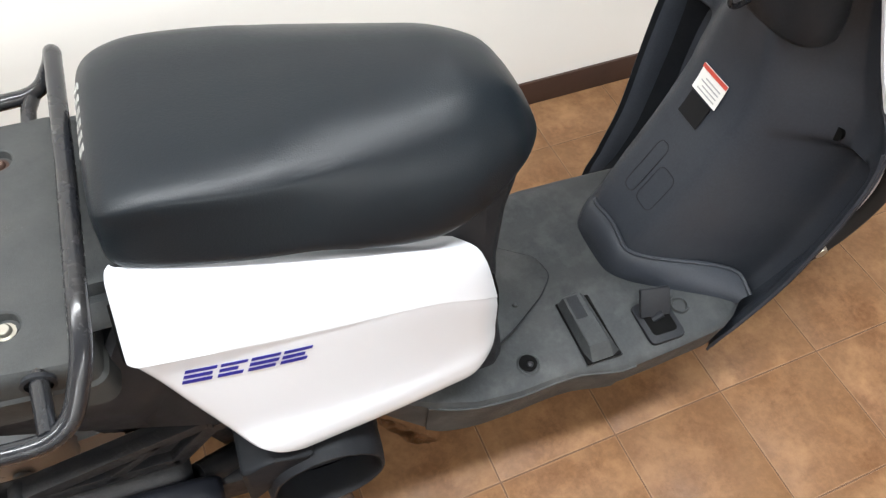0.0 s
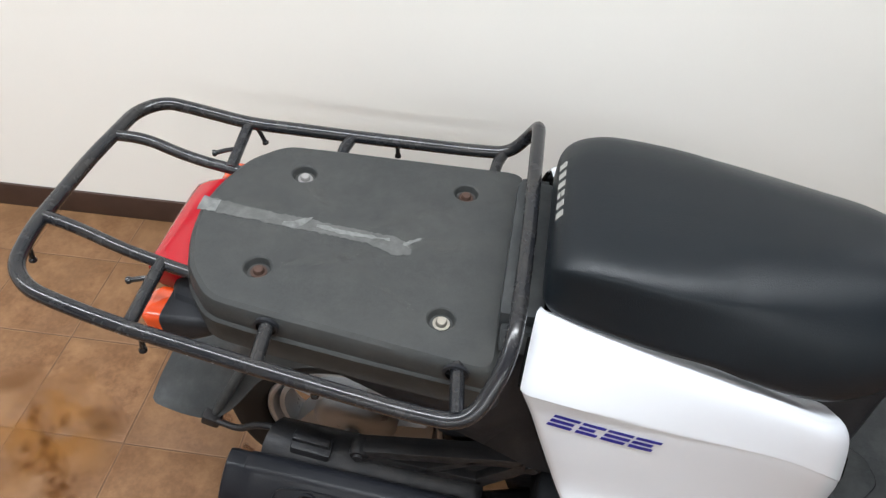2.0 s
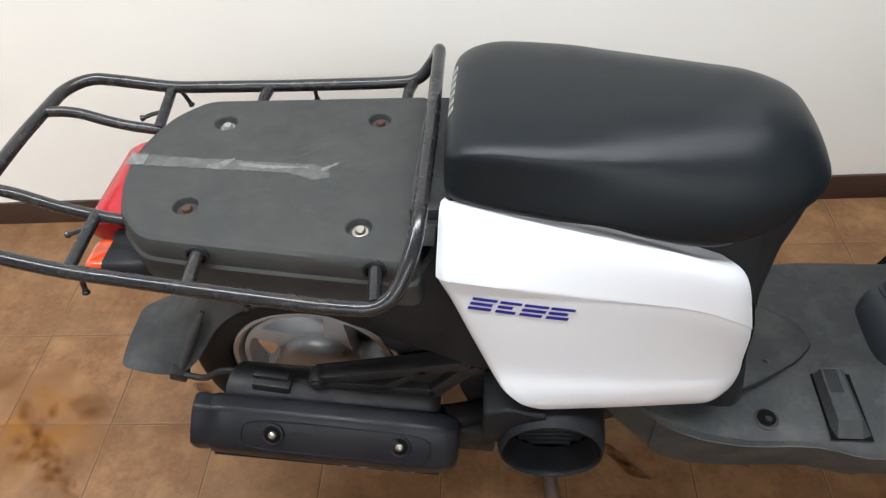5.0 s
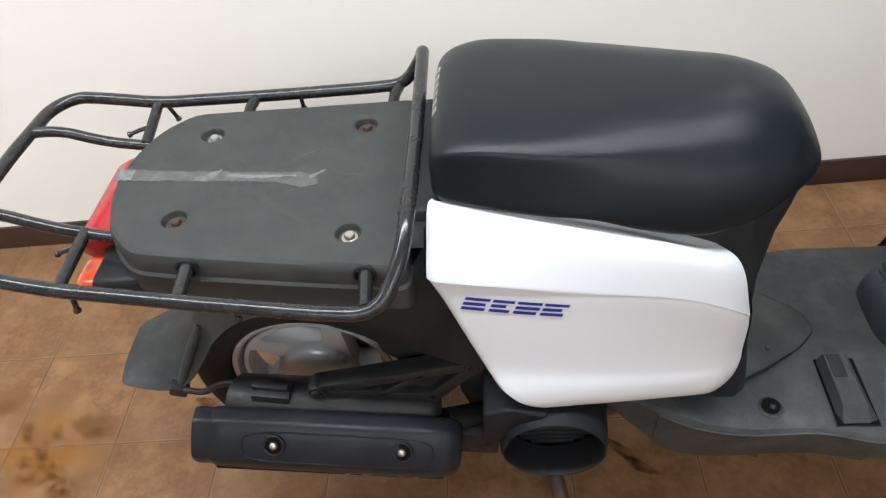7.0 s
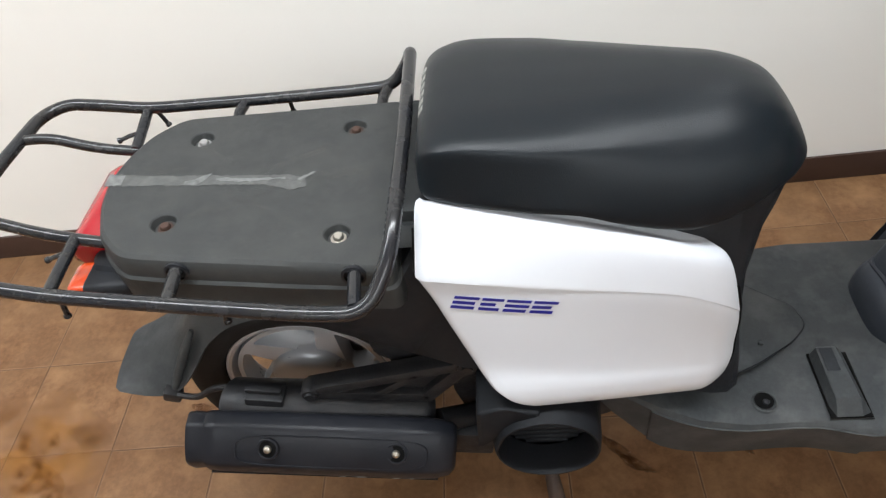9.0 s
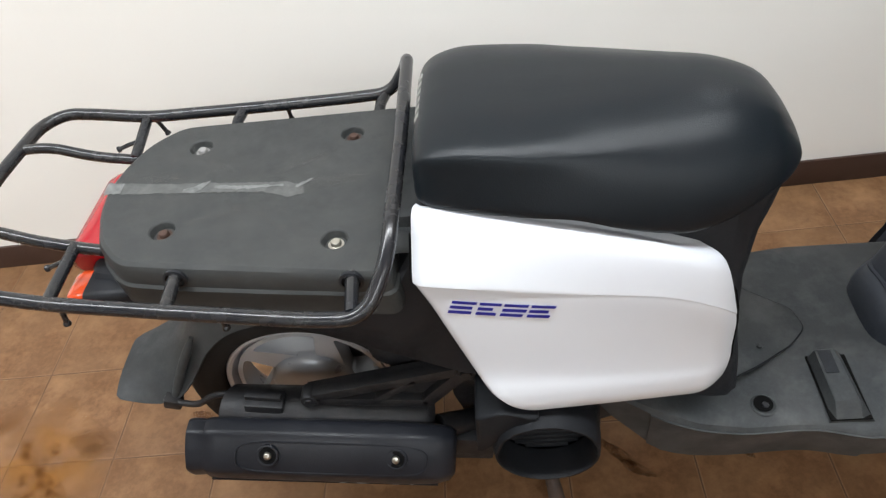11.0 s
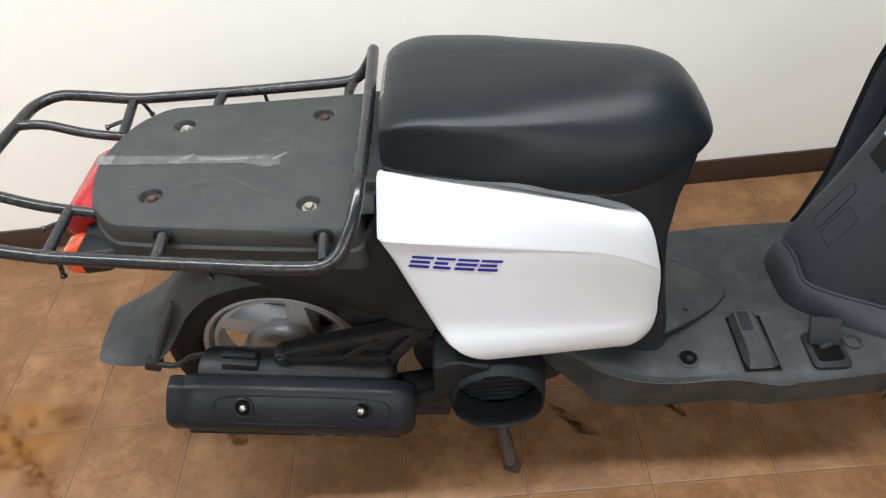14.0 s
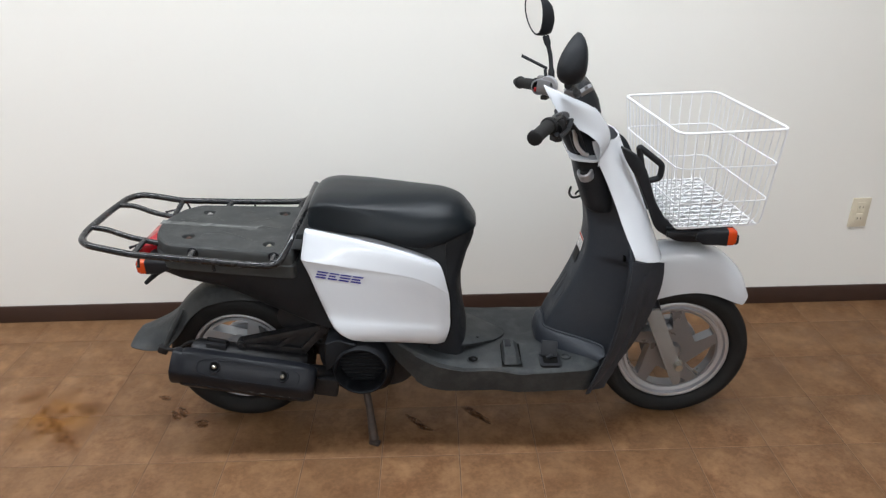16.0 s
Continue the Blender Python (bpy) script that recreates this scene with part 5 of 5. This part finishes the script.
# ---- handlebar ----
bars = new("handlebar")
bars.parent = scooter
b = bm_new()
add_tube(b, filleted([(0.672, -0.300, 1.002), (0.745, -0.165, 1.016), (0.80, -0.06, 0.985), (0.80, 0.06, 0.985), (0.745, 0.165, 1.016), (0.672, 0.300, 1.002)], 0.04), 0.0105, 12)
part("bar_tube", b, M_RACK, bars)
for s in (-1, 1):
    b = bm_new()
    p0, p1 = (Vector((0.680, 0.286, 1.003)), Vector((0.728, 0.195, 1.013))) if s > 0 else (Vector((0.667, -0.310, 0.999)), Vector((0.713, -0.223, 1.006)))
    add_tube(b, [p0.lerp(p1, t) for t in (0, 0.02, 0.06, 0.10, 0.12, 0.5, 0.9, 0.92, 1.0)], [0.013, 0.0178, 0.0188, 0.0188, 0.0160, 0.0162, 0.0168, 0.021, 0.021], 18)
    part("grip", b, M_TYRE, bars, "black ribbed rubber grip")
    b = bm_new()
    c = Vector((0.748, 0.165, 1.016)) if s > 0 else Vector((0.735, -0.182, 0.996))
    k = 1.0 if s > 0 else 0.75
    add_box(b, (0.045 * k, 0.045 * k, 0.044 * k), Matrix.Translation(c) @ pose(0, 0, 0, 0, 6, -s * 28), 0.010)
    add_lathe(b, [(0.018 * k, -0.022), (0.023 * k, -0.02), (0.023 * k, 0.02), (0.018 * k, 0.022)], Matrix.Translation(c + Vector((-0.012, s * 0.020, -0.003))) @ pose(0, 0, 0, 0, 0, -s * 28), 20)
    sw = part("switch_housing", b, M_ALLOY if s > 0 else M_ENGINE, bars, "silver switch housing" if s > 0 else "black throttle housing")
    b = bm_new()
    add_box(b, (0.012, 0.014, 0.010), Matrix.Translation(c + Vector((-0.027, s * 0.008, -0.010))), 0.002)
    part("button", b, M_REDBUTTON, sw, "red button")
    b = bm_new()
    add_lathe(b, [(r * k, h) for r, h in ((0.016, -0.008), (0.0265, -0.008), (0.028, -0.005), (0.028, 0.005), (0.0265, 0.008), (0.016, 0.008))], Matrix.Translation(c + Vector((0.006, -s * 0.012, 0.004))) @ pose(0, 0, 0, 0, 0, -s * 28), 24)
    part("clamp_ring", b, M_RIM if s > 0 else M_ENGINE, sw, "bright clamp ring" if s > 0 else "")
    b = bm_new()
    add_box(b, (0.020, 0.030, 0.014), Matrix.Translation(c + Vector((0.000, s * 0.006, -0.032))) @ pose(0, 0, 0, 0, 0, -s * 28), 0.004)
    part("switch_block", b, M_ENGINE, sw, "black switch block")
    b = bm_new()
    add_box(b, (0.016, 0.018, 0.012), Matrix.Translation(c + Vector((-0.014, s * 0.014, 0.022 * k))) @ pose(0, 0, 0, 0, 0, -s * 28), 0.003)
    part("lever_perch", b, M_FORK if s > 0 else M_ENGINE, sw, "lever perch")
    b = bm_new()
    add_tube(b, cr([(0.778, s * 0.150, 1.000), (0.764, s * 0.190, 0.986), (0.738, s * 0.240, 0.984), (0.716, s * 0.275, 0.988)][:4 if s > 0 else 3] + ([] if s > 0 else [(0.728, -0.252, 0.992)]), 12), 0.0055, 8)
    part("brake_lever", b, M_ALLOY if s > 0 else M_PLASTIC, bars, "slim brake lever")
b = bm_new()
add_box(b, (0.085, 0.012, 0.005), Matrix.Translation((0.717, 0.205, 1.078)) @ pose(0, 0, 0, 20, 27, 0), 0.002)
add_tube(b, [(0.748, 0.195, 1.058), (0.752, 0.175, 1.02)], 0.005, 8)
part("parking_lever", b, M_PLASTIC, bars, "thin black lever plate")
# meter housing
b = bm_new()
rings = []
for z, x0, x1, w in [(0.97, 0.79, 0.872, 0.100), (1.00, 0.787, 0.868, 0.105), (1.03, 0.790, 0.860, 0.103), (1.056, 0.797, 0.846, 0.098), (1.070, 0.803, 0.838, 0.088), (1.075, 0.808, 0.832, 0.070)]:
    o = rounded([(x0, -w), (x1, -w * 0.8), (x1, w * 0.8), (x0, w)], 0.03, 4)
    rings.append([Vector((x, y, z)) for x, y in o])
add_loft(b, rings)
part("meter_housing", b, M_PLASTIC, bars, "black meter housing", 40)
# white handlebar cowl
U = cr([(0.709, 1.078, 0), (0.774, 1.048, 0), (0.837, 1.018, 0), (0.869, 0.985, 0), (0.889, 0.942, 0), (0.883, 0.900, 0), (0.864, 0.868, 0)], 25)
W = cr([(0.712, 1.070, 0), (0.746, 1.014, 0), (0.756, 0.994, 0), (0.793, 0.974, 0), (0.833, 0.950, 0), (0.858, 0.920, 0), (0.857, 0.868, 0)], 25)
for s in (-1, 1):
    b = bm_new()
    rows = []
    for i in range(0 if s < 0 else 9, 25):
        t = i / 24
        w = 0.135 - 0.02 * t
        row = [Vector((U[i].x + 0.002, s * (w - 0.032), U[i].y)), Vector((U[i].x, s * (w - 0.024), U[i].y))]
        for k in range(1, 8):
            p = U[i].lerp(W[i], k / 8)
            row.append(Vector((p.x, s * (w - 0.024 + 0.034 * k / 8), p.y)))
        row.append(Vector((W[i].x, s * (w + 0.010), W[i].y)))
        row.append(Vector((W[i].x + 0.004, s * (w + 0.004), W[i].y - 0.001)))
        rows.append(row)
    add_sheet(b, rows, (0, -s * 0.004, -0.001))
    part("cowl_wing", b, M_WHITE, bars, "glossy white handlebar cowl")
b = bm_new()
rows = []
for i in range(9, 25):
    w = 0.132 - 0.02 * i / 24
    rows.append([Vector((U[i].x + 0.004 * math.cos(a * math.pi / 2) - 0.004, (w - 0.03) * a, U[i].y + 0.006)) for a in [-1 + k / 6 for k in range(13)]])
add_shell(b, rows, 0.004)
part("cowl_front", b, M_WHITE, bars, "glossy white handlebar cowl front")
b = bm_new()
add_prism(b, rounded([(0.790, -0.10), (0.860, -0.125), (0.865, 0.125), (0.790, 0.10)], 0.02), 0.876, 0.883, 0.003, "xy")
part("cowl_floor", b, M_WHITE, bars)
b = bm_new()
for s in (-1, 1):
    add_tube(b, cr([(0.770, s * 0.15, 1.00), (0.80, s * 0.13, 0.96), (0.82, s * 0.10, 0.91), (0.84, s * 0.06, 0.86)], 12), 0.005, 8)
    add_tube(b, cr([(0.765, s * 0.16, 1.005), (0.785, s * 0.11, 0.945), (0.81, s * 0.07, 0.89), (0.84, s * 0.03, 0.85)], 12), 0.004, 8)
add_box(b, (0.07, 0.13, 0.06), pose(0.815, 0, 0.945, 0, -20, 0), 0.015)
part("cables", b, M_PLASTIC, bars, "black control cables")
b = bm_new()
add_tube(b, cr([(0.792, -0.112, 0.962), (0.800, -0.112, 0.925), (0.818, -0.110, 0.900), (0.832, -0.106, 0.893)], 12), 0.006, 8)
part("cable_guide", b, M_RIM, bars, "bent bright cable guide")


def mirror(name, centre, face, tilt, size, base, widen, back):
    root = new(name)
    root.parent = scooter
    z = Vector(face).normalized()
    x = Vector((0, 0, 1)).cross(z).normalized()
    y = z.cross(x)
    m = Matrix((x, y, z)).transposed().to_4x4()
    m.translation = centre
    m = m @ pose(0, 0, 0, 0, 0, tilt)
    o = []
    for k in range(32):
        a = 2 * math.pi * k / 32
        taper = 1.0 + widen * math.sin(a)
        o.append((size[0] * math.cos(a) * taper, size[1] * math.sin(a)))
    b = bm_new()
    bx, by = back
    rings = [[m @ Vector((px * g + bx * f, py * g + by * f, h)) for px, py in o] for g, h, f in [(0.90, 0.001, 0), (0.95, 0.004, 0), (1.0, 0.002, 0), (1.0, -0.006, 0.1), (0.93, -0.018, 0.4), (0.74, -0.032, 0.8), (0.40, -0.041, 1), (0.1, -0.043, 1)]]
    add_loft(b, rings)
    part("mirror_housing", b, M_PLASTIC, root, "black mirror housing", 60)
    b = bm_new()
    add_loft(b, [[m @ Vector((px * 0.92, py * 0.92, h)) for px, py in o] for h in (-0.004, 0.0015)])
    part("mirror_glass", b, M_MIRROR, root, "mirror glass")
    b = bm_new()
    low = m @ Vector((bx, -size[1] * 0.95 + by * 0.4, -0.014))
    add_tube(b, cr([tuple(low), tuple(low.lerp(Vector(base), 0.45) + Vector((0.006, 0, 0))), base], 12), [0.010] * 3 + [0.0065] * 6 + [0.010] * 3, 10)
    part("mirror_stem", b, M_PLASTIC, root)
    return root


mirror("mirror", (0.719, 0.254, 1.208), (-0.84, -0.54, -0.02), 14, (0.042, 0.062), (0.768, 0.195, 1.025), 0.20, (0.018, -0.022))
mirror("mirror", (0.760, -0.205, 1.161), (-0.62, 0.76, 0.02), 20, (0.036, 0.060), (0.790, -0.135, 1.060), -0.42, (0.0, -0.012))
for x, y, z, tilt in ((0.775, -0.128, 1.062, 30), (0.812, -0.128, 1.068, -32)):
    b = bm_new()
    add_box(b, (0.036, 0.022, 0.012), pose(x, y, z, 8, tilt, 0), 0.003)
    add_tube(b, [(x, y - 0.006, z + 0.004), (x, y - 0.006, z + 0.012)], 0.005, 6)
    part("mirror_clamp", b, M_ALLOY, bars, "silver mirror clamp")

# ---- front carrier ----
carrier = new("front_carrier")
carrier.parent = scooter
for s in (-1, 1):
    b = bm_new()
    pts = filleted([(0.924, s * 0.091, 0.907), (0.943, s * 0.091, 0.887), (0.962, s * 0.091, 0.866), (0.985, s * 0.091, 0.826), (1.012, s * 0.091, 0.757), (1.047, s * 0.091, 0.688), (1.100, s * 0.092, 0.659), (1.245, s * 0.095, 0.648)], 0.012)
    rings = []
    for i, p in enumerate(pts):
        t = (pts[min(i + 1, len(pts) - 1)] - pts[max(0, i - 1)]).normalized()
        nrm = Vector((t.z, 0, -t.x))
        k = curve([(0.92, 0.1), (0.945, 1.0), (0.965, 1.35), (0.99, 1.1), (1.02, 0.95), (1.05, 1.45), (1.10, 1.6), (1.20, 1.3)], p.x)
        rings.append([p + nrm * a * k + Vector((0, c, 0)) for a, c in [(-0.013, -0.008), (-0.009, -0.012), (0.009, -0.012), (0.013, -0.008), (0.013, 0.008), (0.009, 0.012), (-0.009, 0.012), (-0.013, 0.008)]])
    add_loft(b, rings)
    part("carrier_arm", b, M_PLASTIC, carrier, "black carrier arm")
b = bm_new()
add_tube(b, filleted([(0.980, -0.092, 0.855), (0.967, -0.092, 0.911), (1.034, -0.092, 0.858), (1.031, -0.092, 0.822), (0.990, -0.092, 0.812)], 0.010), 0.0085, 10)
part("carrier_loop", b, M_PLASTIC, carrier)
for k in range(6):
    b = bm_new()
    add_box(b, (0.019, 0.25, 0.012), pose(1.075 + k * 0.031, 0.015, 0.676), 0.003)
    part("carrier_slat", b, M_PLASTIC, carrier)
b = bm_new()
add_box(b, (0.180, 0.262, 0.006), pose(1.150, 0.015, 0.683), 0.002)
part("carrier_plate", b, M_DUCT, carrier, "flat black carrier plate")
b = bm_new()
for y in (-0.115, 0.015, 0.145):
    add_box(b, (0.180, 0.016, 0.016), pose(1.150, y, 0.668), 0.003)
add_box(b, (0.05, 0.24, 0.03), pose(1.235, 0, 0.648), 0.008)
part("carrier_base", b, M_PLASTIC, carrier)
for s in (-1, 1):
    b = bm_new()
    rings = []
    for x, g in [(1.140, -0.012), (1.158, -0.002), (1.208, 0.0), (1.220, 0.001)]:
        o = rounded([(-0.020 - g, -0.023 - g), (0.020 + g, -0.023 - g), (0.020 + g, 0.023 + g), (-0.020 - g, 0.023 + g)], 0.009, 3)
        rings.append([Vector((x, s * 0.118 + y, 0.662 + z)) for y, z in o])
    add_loft(b, rings)
    hs = part("signal_housing", b, M_PLASTIC, carrier, "black turn signal housing", 40)
    b = bm_new()
    rings = []
    for x, g in [(1.2205, 0.0), (1.236, 0.0), (1.244, -0.003), (1.248, -0.009)]:
        o = rounded([(-0.020 - g, -0.023 - g), (0.020 + g, -0.023 - g), (0.020 + g, 0.023 + g), (-0.020 - g, 0.023 + g)], 0.009, 3)
        rings.append([Vector((x, s * 0.118 + y, 0.662 + z)) for y, z in o])
    add_loft(b, rings)
    part("signal_lens", b, M_ORANGE, hs, "orange front turn signal lens", 40)

# ---- wire basket ----
basket = new("basket")
basket.parent = scooter
basket.matrix_local = pose(1.170, 0.066, 0.0, 0, 0, 6.0)


def rim_rect(z, r=0.03):
    k = (z - 0.70) / 0.265
    hx, hy = 0.123 + 0.021 * k, 0.194 + 0.022 * k
    sh = 0.003 * (1 - k)
    return [Vector((x + sh, y, z)) for x, y in rounded([(-hx, -hy), (hx, -hy), (hx, hy), (-hx, hy)], r, 5)]


for z, r in ((0.962, 0.0036), (0.866, 0.0021), (0.766, 0.0021)):
    b = bm_new()
    add_tube(b, rim_rect(z), r, 8, loop=True)
    part("rim_wire" if r > 0.003 else "ring_wire", b, M_WIRE, basket, "white coated rim wire" if r > 0.003 else "")


def basket_xy(z, u, v):
    k = (z - 0.70) / 0.265
    return Vector(((0.123 + 0.021 * k) * u + 0.003 * (1 - k), (0.194 + 0.022 * k) * v, z))


for i in range(9):
    u = -0.92 + 1.84 * i / 8
    b = bm_new()
    add_tube(b, filleted([basket_xy(0.962, u, -1), basket_xy(0.690, u, -1), basket_xy(0.690, u, 1), basket_xy(0.962, u, 1)], 0.022, 4), 0.0016, 6)
    part("wire", b, M_WIRE, basket)
for i in range(15):
    v = -0.94 + 1.88 * i / 14
    b = bm_new()
    add_tube(b, filleted([basket_xy(0.962, -1, v), basket_xy(0.687, -1, v), basket_xy(0.687, 1, v), basket_xy(0.962, 1, v)], 0.022, 4), 0.0016, 6)
    part("wire", b, M_WIRE, basket)
for turn in (-1, 0, 1):      # lattice floor: bars beside the long wires and two sets of slanting ones
    b = bm_new()
    for i in range(15) if not turn else range(-7, 8):
        if not turn:
            y = 0.194 * (-0.94 + 1.88 * i / 14)
            add_tube(b, [(-0.112, y, 0.6925), (0.112, y, 0.6925)], 0.0034, 6)
            continue
        lo, hi = (Vector((u, 0.052 * i + turn * u * 0.80, 0.6960)) for u in (-0.112, 0.112))
        t0, t1 = 0.0, 1.0
        dy = hi.y - lo.y
        for lim, sign in ((-0.188, 1), (0.188, -1)):
            f = (lim - lo.y) / dy
            if (dy > 0) == (sign > 0):
                t0 = max(t0, f)
            else:
                t1 = min(t1, f)
        if t1 - t0 > 0.05:
            add_tube(b, [lo.lerp(hi, t0), lo.lerp(hi, t1)], 0.0011, 6)
    part("floor_lattice", b, M_WIRE, basket, "white lattice floor wires")

# ---- wall socket ----
socket = tagged(new("wall_socket"), "cream double wall socket plate on the white wall", "wall socket")
b = bm_new()
add_box(b, (0.070, 0.007, 0.120), pose(0, -0.0036, 0), 0.0025)
part("plate", b, M_SOCKET, socket)
for k in (-1, 1):
    b = bm_new()
    add_box(b, (0.030, 0.004, 0.040), pose(0, -0.0075, k * 0.0235), 0.0015)
    so = part("outlet", b, M_SOCKET, socket)
    b = bm_new()
    for xx, hh in ((-0.0063, 0.009), (0.0063, 0.007)):
        add_box(b, (0.0018, 0.002, hh), pose(xx, -0.0093, k * 0.0235))
    part("slot", b, M_DARK, so, "dark outlet slots")
socket.matrix_world = Matrix.Translation((2.048, WALL_Y + 2.048 * math.tan(radians(YAW)), 0.395)) @ pose(0, 0, 0, 0, 0, YAW)

# ---- marks on the floor ----
def blot(name, mat, label, category, x, y, w, h, turn, seed, holes=1, lift=0.0008):
    rnd = random.Random(seed)
    b = bm_new()
    for q in range(holes):
        ox, oy = (rnd.uniform(-w, w) * 0.8, rnd.uniform(-h, h) * 0.8) if q else (0, 0)
        sc = 1 if not q else rnd.uniform(0.15, 0.5)
        ph = [rnd.uniform(0, 6.28) for _ in range(5)]
        vs = []
        for k in range(26):
            a = 2 * math.pi * k / 26
            rr = 1 + 0.16 * math.sin(2 * a + ph[0]) + 0.12 * math.sin(3 * a + ph[1]) + 0.09 * math.sin(5 * a + ph[2]) + 0.07 * math.sin(9 * a + ph[3])
            vs.append(b.verts.new((ox + w * sc * rr * math.cos(a), oy + h * sc * rr * math.sin(a), lift + q * 0.00005)))
        b.faces.new(vs)
    ob = part(name, b, mat)
    ob.matrix_world = pose(x, y, 0, 0, 0, turn)
    return tagged(ob, label, category, kind="structure")


blot("floor_stain", M_STAIN, "golden-brown rusty stain dried on the floor tiles", "stain", -0.835, -0.080, 0.125, 0.190, 25, 3)
blot("floor_stain", M_STAIN_PALE, "pale brown water stain on the floor tiles", "stain", -0.745, -0.018, 0.058, 0.036, -4, 5)
blot("floor_stain", M_STAIN_PALE, "pale brown water stain on the floor tiles", "stain", -0.985, 0.040, 0.050, 0.040, 40, 8)
for x, y, w, h, turn, seed in [(-0.827, -0.103, 0.030, 0.023, -35, 21), (-0.798, -0.121, 0.035, 0.019, -30, 22), (-0.757, -0.155, 0.032, 0.023, -25, 23), (-0.848, -0.071, 0.022, 0.025, 10, 24),
                               (-0.892, -0.035, 0.038, 0.021, -40, 25), (-0.857, -0.132, 0.032, 0.018, 30, 26), (-0.820, -0.138, 0.027, 0.016, 35, 27), (-0.768, -0.172, 0.032, 0.021, -20, 28),
                               (-0.831, -0.032, 0.016, 0.018, 0, 29), (-0.720, -0.200, 0.041, 0.018, -38, 30), (-0.872, -0.100, 0.022, 0.018, -20, 31), (-0.790, -0.150, 0.019, 0.016, 40, 32)]:
    blot("floor_stain", M_STAIN_DARK, "dark rust spot inside a dried water stain", "stain", x, y, w, h, turn, seed, lift=0.0012)
for x, y, w, h, turn, seed in [(-0.428, -0.042, 0.034, 0.013, -50, 11), (-0.444, -0.060, 0.031, 0.012, -44, 17), (-0.345, -0.100, 0.024, 0.020, -12, 12), (-0.515, 0.035, 0.022, 0.014, -20, 13),
                               (0.345, -0.092, 0.040, 0.013, -46, 14), (0.374, -0.122, 0.036, 0.011, -34, 15), (0.532, -0.052, 0.042, 0.017, -42, 16), (0.562, -0.078, 0.036, 0.012, -52, 18)]:
    blot("shoe_mark", M_SOLE, "dark brown shoe mark on the floor tiles", "stain", x, y, w, h, turn, seed)

# ---- floor tiles ----
PITCH, GAP, BASE_X, BASE_Y = 0.2335, 0.0028, 0.486, -0.249
TILES = Matrix.Translation((BASE_X, BASE_Y, 0)) @ pose(0, 0, 0, 0, 0, 2.08)
b = bm_new()
add_box(b, (PITCH - GAP, PITCH - GAP, 0.005), pose(PITCH / 2, PITCH / 2, -0.0025), 0.0014, 2)
first = part("tile", b, M_TILE)
tile_mesh = first.data
bpy.data.objects.remove(first)
inv = ROOM.inverted()
rest = bm_new()
for i in range(-17, 19):
    for j in range(-18, 6):
        m = TILES @ Matrix.Translation((i * PITCH, j * PITCH, 0))
        mid = inv @ (m @ Vector((PITCH / 2, PITCH / 2, 0)))
        if mid.y > PITCH / 2 or mid.x < X0 or mid.x > X1 or mid.y < Y0:
            continue
        if -9 <= i <= 10 and -7 <= j:
            ob = new("tile", tile_mesh)
            ob.parent = floor
            ob.matrix_parent_inverse = floor.matrix_world.inverted()
            ob.matrix_basis = m @ pose(PITCH / 2, PITCH / 2, random.uniform(-0.0002, 0.0002), random.uniform(-0.08, 0.08), random.uniform(-0.08, 0.08)) @ pose(-PITCH / 2, -PITCH / 2, 0)
        else:
            add_box(rest, (PITCH - GAP, PITCH - GAP, 0.005), m @ pose(PITCH / 2, PITCH / 2, -0.0025))
far = part("far_tiles", rest, M_TILE, floor)
far.matrix_parent_inverse = floor.matrix_world.inverted()
tagged(far, kind="stuff")
